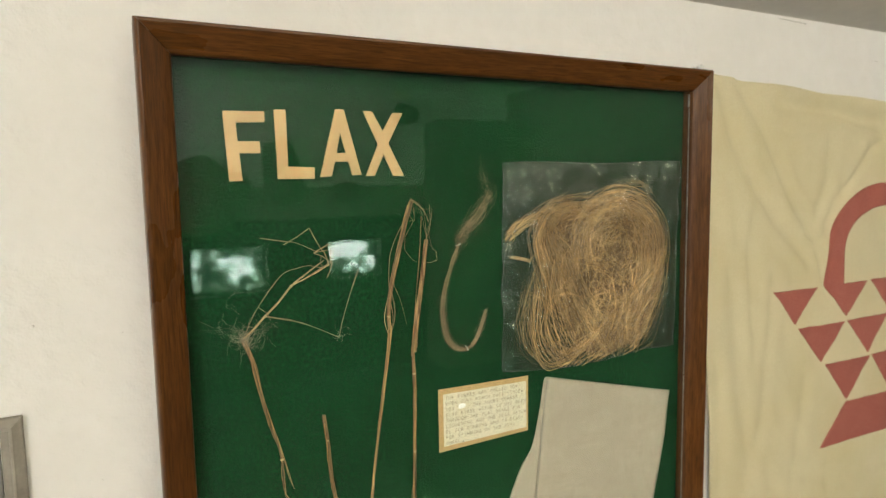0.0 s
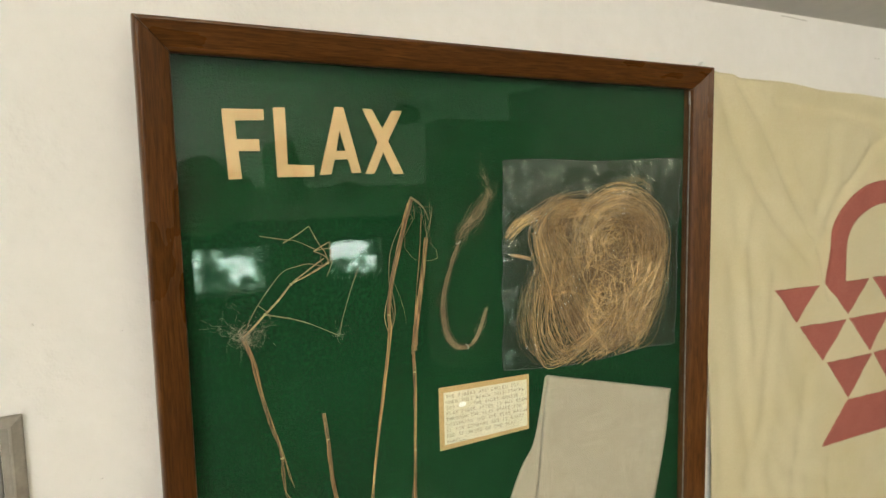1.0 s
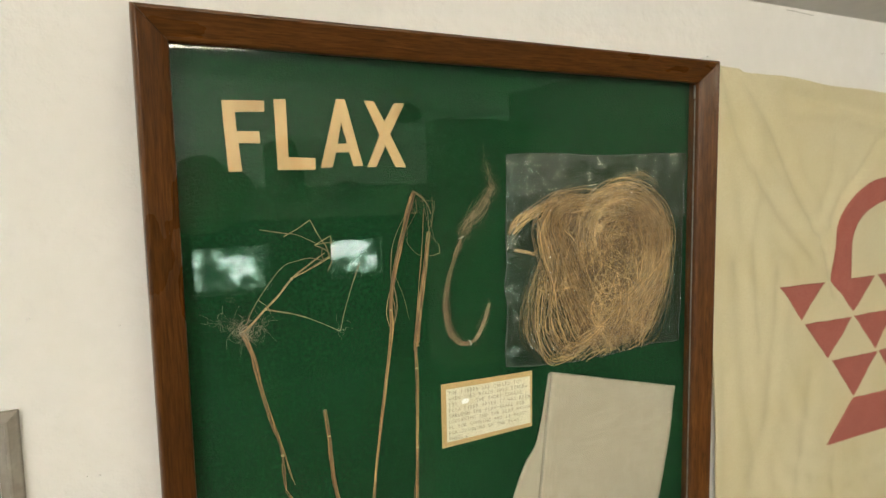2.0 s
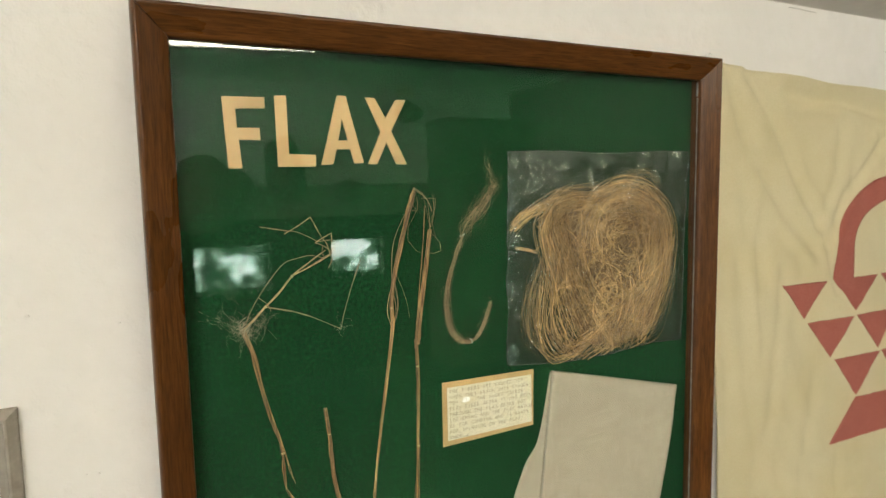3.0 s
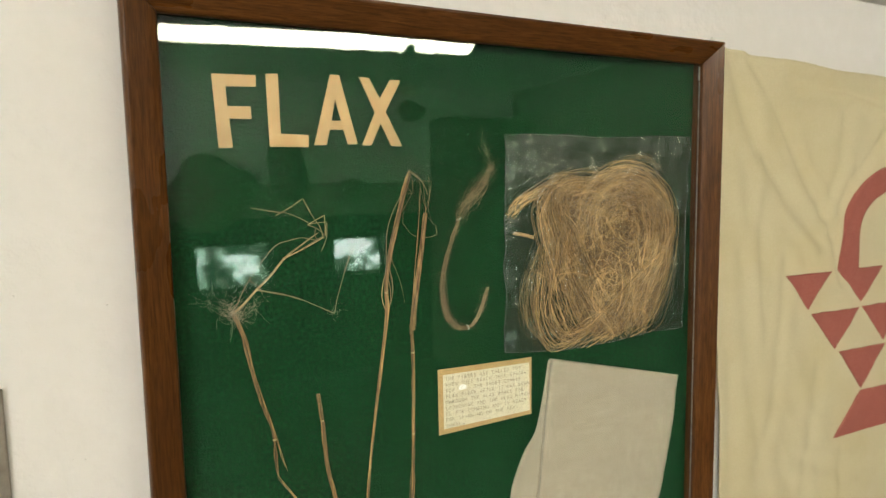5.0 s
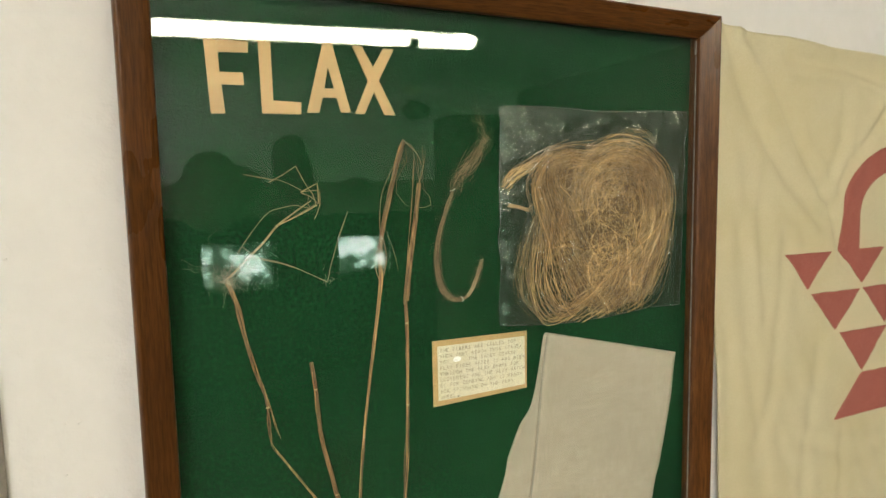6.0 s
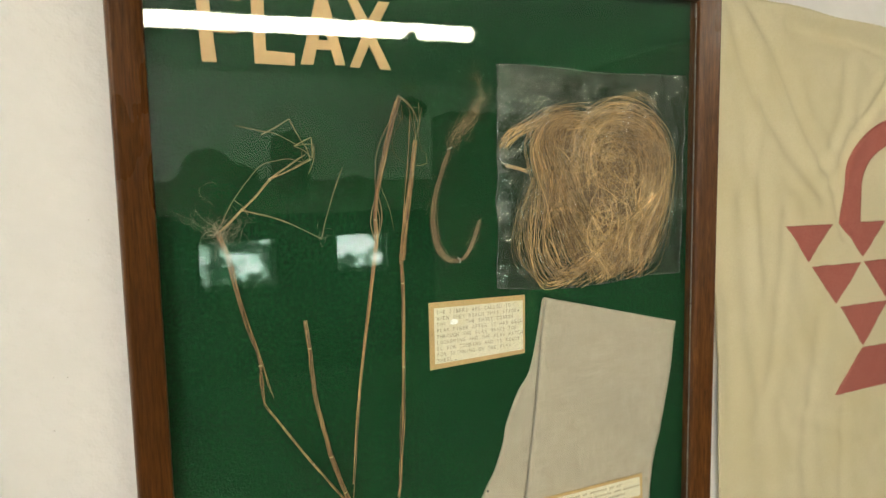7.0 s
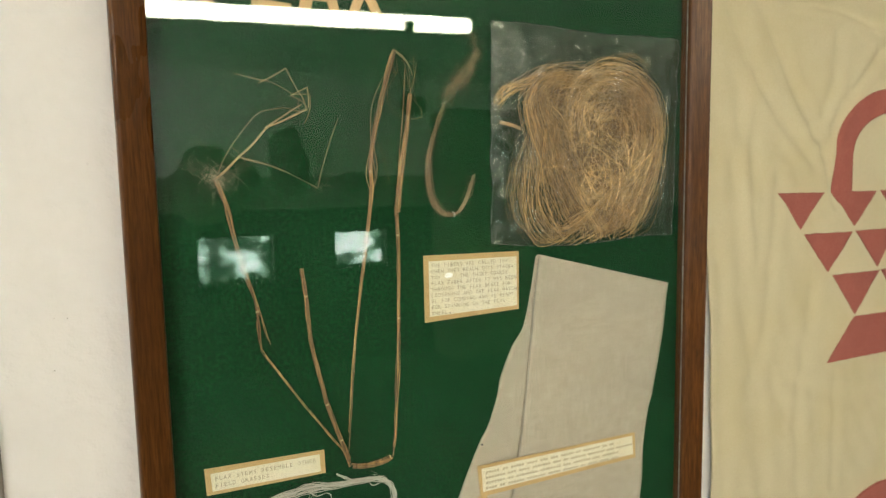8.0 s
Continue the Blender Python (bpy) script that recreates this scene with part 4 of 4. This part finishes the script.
def slab(bm, left, right, height, nu, nv):
    """A cloth with thickness between two edges; height(u, v) in mm above the board."""
    def at(u, v, back):
        a, b = along(left, v), along(right, v)
        q = a + (b - a) * u
        return P(q[0], q[1], 0.0 if back else -height(u, v) / 1000)
    front = sheet(bm, lambda u, v: at(u, v, False), nu, nv)
    back = sheet(bm, lambda u, v: at(u, v, True), nu, nv)
    for f, b in ((front[0], back[0]), (front[-1], back[-1]), ([r[0] for r in front], [r[0] for r in back]), ([r[-1] for r in front], [r[-1] for r in back])):
        for i in range(len(f) - 1):
            bm.faces.new((f[i], f[i + 1], b[i + 1], b[i]))


FOLD = [(280.2, -245.4), (275.6, -279.8), (272.3, -310.2), (267.9, -349.7), (261.0, -398.0), (254, -440), (247, -505)]
RIGHT = [(412.4, -278.0), (407.6, -307.2), (401.8, -343), (397.4, -366), (394.4, -376), (389.4, -390.5), (386.3, -415), (384.6, -446), (382.6, -468), (380, -520)]
LEFT = [(277.6, -247.0), (272.4, -275.0), (265.6, -300.5), (255.4, -314.5), (245.2, -337.1), (242.6, -349.8), (235.0, -370.3), (227.6, -382.0), (217.7, -401.8), (208.8, -421.6), (190, -468), (178, -505)]


def wavy(u, v):
    return 2.0 + 1.3 * noise.noise(Vector((u * 1.6, v * 8 + u, 0))) + 0.25 * noise.noise(Vector((u * 6, v * 14, 4))) - 0.5 * math.exp(-(u / 0.02) ** 2)


bm = bmesh.new()
slab(bm, FOLD, RIGHT, wavy, 40, 80)
part("panel", bm, LINEN, linen, "", True)
bm = bmesh.new()
slab(bm, LEFT, [(x - 0.25, z) for x, z in FOLD], lambda u, v: 0.85 + 0.3 * noise.noise(Vector((u * 3, v * 9, 9))), 14, 80)
part("flap", bm, LINEN, linen, "", True)
bm = bmesh.new()
tube(bm, [P(*along(FOLD, k / 60), -0.0017) + Vector((random.uniform(-3, 3) * 0.0001, 0, 0)) for k in range(61)], 0.00030, 5)
part("fold_edge", bm, FRAY, linen, "darker frayed fold edge", True)
bm = bmesh.new()
tube(bm, [P(228.5, -385, 0.0), P(228.5, -385, -0.0014)], 0.0009, 8)
tagged(mesh_object("pin", bm, DARK_METAL), "small dark pin head in the linen", "pin")

# ---- white yarn ----
yarn = tagged(new("yarn_hank"), "loose hank of off-white yarn on the felt", "yarn")
bm = bmesh.new()
stem(bm, [(117.4, -383.3), (123.9, -387.6), (130.9, -391.4), (136, -391.8)], 0.9, 1.2, wob=0.4)
for _ in range(14):
    o, e = random.gauss(0, 1.1), random.gauss(0, 0.8)
    stem(bm, [(60 + o, -398 + 2 * e), (76 + o, -391.5 + 1.6 * e), (89, -390.3 + 1.8 * e), (98.1, -389.3 + 2.2 * e), (111.3, -390.6 + 1.6 * e), (121.1, -391.2 + 1.2 * e), (135.0, -391.8 + e), (146, -393 + e),
              (153.4 + o * 0.4, -397.1 + e), (157.6 + o, -404 + e), (157 + o, -412), (150 + 2 * o, -422)], 0.55, 0.6, lift=random.uniform(0, 0.002), wob=0.9)
part("strands", bm, YARN, yarn, "", True)
bm = bmesh.new()
stem(bm, [(139.0, -392), (141.5, -396.0), (147.5, -395.4), (150, -392.5)], 0.6, 0.6, lift=0.002)
part("loose_loop", bm, YARN, yarn, "", True)
bm = bmesh.new()
stem(bm, [(98, -390), (103, -395), (110, -394.5), (113, -398), (110, -404)], 0.7, 0.6, lift=0.001)
part("loose_loop", bm, YARN, yarn, "", True)
bm = bmesh.new()
stem(bm, [(88, -391), (94, -386.5), (103, -386.8), (108, -389)], 0.7, 0.7, lift=0.001)
part("loose_loop", bm, YARN, yarn, "", True)
for tx, tz in ((100, -391), (148, -393)):
    bm = bmesh.new()
    tuft(bm, tx, tz, 14, 7, 0.10)
    part("fuzz", bm, YARN, yarn)

# ---- wall quilt ----
FOLDS = (  # ways of the larger folds (mm), their width and depth
    (((474, 1), (492, -30), (513, -82), (563, -131), (614, -175)), 8, 2.4), (((500, -6), (536, -39), (577, -100), (622, -157), (648, -215)), 7, 1.9),
    (((486, -34), (505, -120), (530, -200)), 10, 1.2), (((642, -48), (643, -96), (612, -148)), 7, 1.3), (((735, -46), (690, -84), (655, -118), (628, -165)), 6, 1.5),
    (((556, -19), (620, -24), (735, -33)), 8, 2.2), (((560, -36), (640, -33), (735, -52)), 5, -1.2), (((700, -60), (670, -96)), 5, -1.0),
    (((500, -180), (512, -290), (540, -420), (560, -560)), 9, 1.6), (((560, -190), (548, -330), (530, -390)), 7, 1.3), (((486, -270), (494, -420), (500, -600)), 8, 1.3),
    (((620, -300), (600, -410), (610, -560)), 8, 1.4), (((590, -395), (680, -430), (780, -424)), 9, 1.3), (((520, -90), (512, -180), (524, -260)), 6, -1.0), (((660, -400), (664, -520)), 6, 1.2))


def fold_depth(x, z):
    d = 0.0
    for way, width, deep in FOLDS:
        near = 1e9
        for (ax, az), (bx, bz) in zip(way, way[1:]):
            k = min(1, max(0, ((x - ax) * (bx - ax) + (z - az) * (bz - az)) / ((bx - ax) ** 2 + (bz - az) ** 2)))
            near = min(near, math.hypot(x - ax - k * (bx - ax), z - az - k * (bz - az)))
        w = width * (1 + 0.4 * noise.noise(Vector((x / 40, z / 40, deep))))
        d += deep * (math.exp(-(near / w) ** 2) - 0.35 * math.exp(-(near / w - 1.9) ** 2))
    return d


def quilt_y(x, z):
    """The cloth's surface (m) at x, z in mm: folds that hang from the top, and small creases."""
    a = noise.noise(Vector(((x + 0.42 * z) / 60, z / 200, 0)))
    b = noise.noise(Vector(((x + 0.55 * z) / 24, z / 70, 7)))
    c = noise.noise(Vector((x / 30, z / 26, 3)))
    e = noise.noise(Vector((x / 12, (z + x) / 15, 9)))
    return min(0.0108, 0.0052 + (float(np.interp(z, (-260, -160), (0.9, 1.6))) * fold_depth(x, z) + 1.5 * a + 0.8 * b + 0.45 * c + 0.18 * e) * 0.001)


def quilt_edge(z):
    return np.interp(-z, (-10, 0, 200, 316, 402, 492, 900), (448, 450, 460, 473.6, 476.8, 479.5, 489))


def quilt_top(x):
    return np.interp(x, (440, 467, 510, 575, 619, 735, 1200), (6.5, 4.2, -1.4, -3.6, -6.4, -10.6, -14)) + 0.8 * math.sin(x / 21)


quilt = tagged(new("wall_quilt"), "creased cream cotton quilt with red basket patches hung on wall", "quilt")
bm = bmesh.new()


def quilt_point(u, v):
    x = 462 + 520 * u
    z = quilt_top(x) + (-720 - quilt_top(x)) * v
    x = quilt_edge(z) + (982 - quilt_edge(z)) * u
    z = quilt_top(x) + (-720 - quilt_top(x)) * v
    return P(x, z, quilt_y(x, z))


g = sheet(bm, quilt_point, 230, 300)
edge = [bm.verts.new(v.co + Vector((0.0006, 0.0016, 0))) for v in [r[0] for r in g]]
for i in range(len(edge) - 1):
    bm.faces.new((g[i][0], edge[i], edge[i + 1], g[i + 1][0]))
edge = [bm.verts.new(v.co + Vector((0, 0.0016, -0.0006))) for v in g[0]]
for i in range(len(edge) - 1):
    bm.faces.new((g[0][i], g[0][i + 1], edge[i + 1], edge[i]))
part("ground_cloth", bm, QUILT_CLOTH, quilt, "creased cream cotton", True)


def patch(name, outline, n=24, label=""):
    """A sewn patch with three or four corners (mm) that follows the cloth."""
    q = outline if len(outline) == 4 else outline[:2] + [outline[2], outline[2]]
    bm = bmesh.new()
    def at(u, v):
        ax, az = q[0][0] + (q[1][0] - q[0][0]) * u, q[0][1] + (q[1][1] - q[0][1]) * u
        bx, bz = q[3][0] + (q[2][0] - q[3][0]) * u, q[3][1] + (q[2][1] - q[3][1]) * u
        x, z = ax + (bx - ax) * v, az + (bz - az) * v
        x, z = x + 0.5 * noise.noise(Vector((x / 9, z / 9, 1))), z + 0.5 * noise.noise(Vector((x / 9, z / 9, 6)))
        return P(x, z, quilt_y(x, z) - 0.0009)
    g = sheet(bm, at, n, n)
    rim = g[0] + [r[-1] for r in g[1:]] + g[-1][-2::-1] + [r[0] for r in g[-2:0:-1]]
    low = [bm.verts.new(v.co + Vector((0, 0.0012, 0))) for v in rim]
    for i in range(len(rim)):
        j = (i + 1) % len(rim)
        bm.faces.new((rim[i], rim[j], low[j], low[i]))
    bmesh.ops.remove_doubles(bm, verts=bm.verts, dist=0.00002)
    return part(name, bm, RED_CLOTH, quilt, label, True)


def basket(ox, oz):
    """Rows of red triangles, a foot and an arched handle."""
    s = 81.5
    for row, (count, x0, z0, z1) in enumerate(((5, 560.4, -204.8, -241), (4, 600.5, -246.2, -286.8), (3, 647.6, -290.6, -335.5))):
        wd = (67, 77, 78)[row]
        for k in range(count):
            x = ox + x0 + s * k
            w = wd if not (row == 0 and k) else 74
            patch("patch", [(x, oz + z0), (x + w, oz + z0 - 0.6), (x + w * 0.51, oz + z1)])
    patch("patch", [(ox + 688, oz - 338), (ox + 845, oz - 340), (ox + 882, oz - 386), (ox + 644.5, oz - 383)], 48, "red basket foot")
    cx, cz = ox + 738.0, oz - 172.0
    bm = bmesh.new()
    def arc(ax, bx):
        pts = [(cx - ax, cz - 33.6), (cx - ax, cz - 16)] + [(cx - ax * math.cos(t), cz + bx * math.sin(t)) for t in [3.1416 * k / 96 for k in range(97)]] + [(cx + ax, cz - 16), (cx + ax, cz - 33.6)]
        return pts
    rows = []
    for k in range(13):
        u = k / 12
        rows.append([bm.verts.new(P(x, z, quilt_y(x, z) - 0.0026)) for x, z in arc(95.5 - 26.5 * u, 74 - 25 * u)])
    rows.insert(0, [bm.verts.new(v.co + Vector((0, 0.0030, 0))) for v in rows[0]])
    rows.append([bm.verts.new(v.co + Vector((0, 0.0030, 0))) for v in rows[-1]])
    for a, b in zip(rows, rows[1:]):
        for i in range(len(a) - 1):
            bm.faces.new((a[i], a[i + 1], b[i + 1], b[i]))
    part("patch", bm, RED_CLOTH, quilt, "red arched basket handle", True)


basket(0, 0)
basket(14, -438)

# ---- pale frame on the wall ----
pale = tagged(new("pale_picture_frame"), "narrow pale grey painted frame round a grey panel", "picture frame")
for nm, a, b, na, nb in (("top_rail", (-360, -216.5), (-67.9, -216.5), (1, -1), (-1, -1)), ("side_rail", (-67.9, -216.5), (-67.9, -640), (-1, -1), (-1, 1)),
                         ("side_rail", (-360, -216.5), (-360, -640), (1, -1), (1, 1)), ("bottom_rail", (-360, -640), (-67.9, -640), (1, 1), (-1, 1))):
    bm = bmesh.new()
    prof = [(0, 0.011), (0, 0.0104), (0.6, 0.0082), (4.2, 0.0054), (4.8, 0.0048), (5.9, 0.0048), (6.5, 0.0058), (6.7, 0.0088), (11, 0.0092), (11, 0.011)]
    ends = [[bm.verts.new(P(c[0] + s * nn[0], c[1] + s * nn[1], y)) for s, y in prof] for c, nn in ((a, na), (b, nb))]
    for k in range(len(prof)):
        j = (k + 1) % len(prof)
        bm.faces.new((ends[0][k], ends[0][j], ends[1][j], ends[1][k]))
    bm.faces.new(ends[0][::-1]), bm.faces.new(ends[1])
    part(nm, bm, GREY_PAINT, pale)
bm = bmesh.new()
box(bm, -0.3485, -0.0795, 0.0095, 0.0113, Z0 - 0.6285, Z0 - 0.228)
part("panel", bm, GREY_PANEL, pale, "plain grey panel")

# ---- small marks in the plaster ----
north = bpy.data.objects["wall_north"]
for way, r in ((((564, 61.2), (575, 61.6), (584, 61.0), (604, 60.4)), 0.26), (((719, 32.3), (728, 33.0)), 0.16)):
    bm = bmesh.new()
    tube(bm, [P(x, z, WALL_Y) for x, z in smooth_path(way, 5)], r / 1000, 5)
    part("hairline_crack", bm, FRAY, north, "thin dark hairline crack", True)
for x, z, r in ((-60, -167.5, 1.1), (-31.8, -263.6, 0.8), (-38.2, -262.8, 0.6), (-40, -293, 0.8), (-15.8, -176.3, 0.7)):
    bm = bmesh.new()
    bmesh.ops.create_uvsphere(bm, u_segments=12, v_segments=8, radius=1, matrix=Matrix.Translation(P(x, z, WALL_Y)) @ Matrix.Diagonal((r / 1000, 0.0006, r / 1100, 1)))
    part("paint_nib", bm, PLASTER, north, "small lump of paint", True)
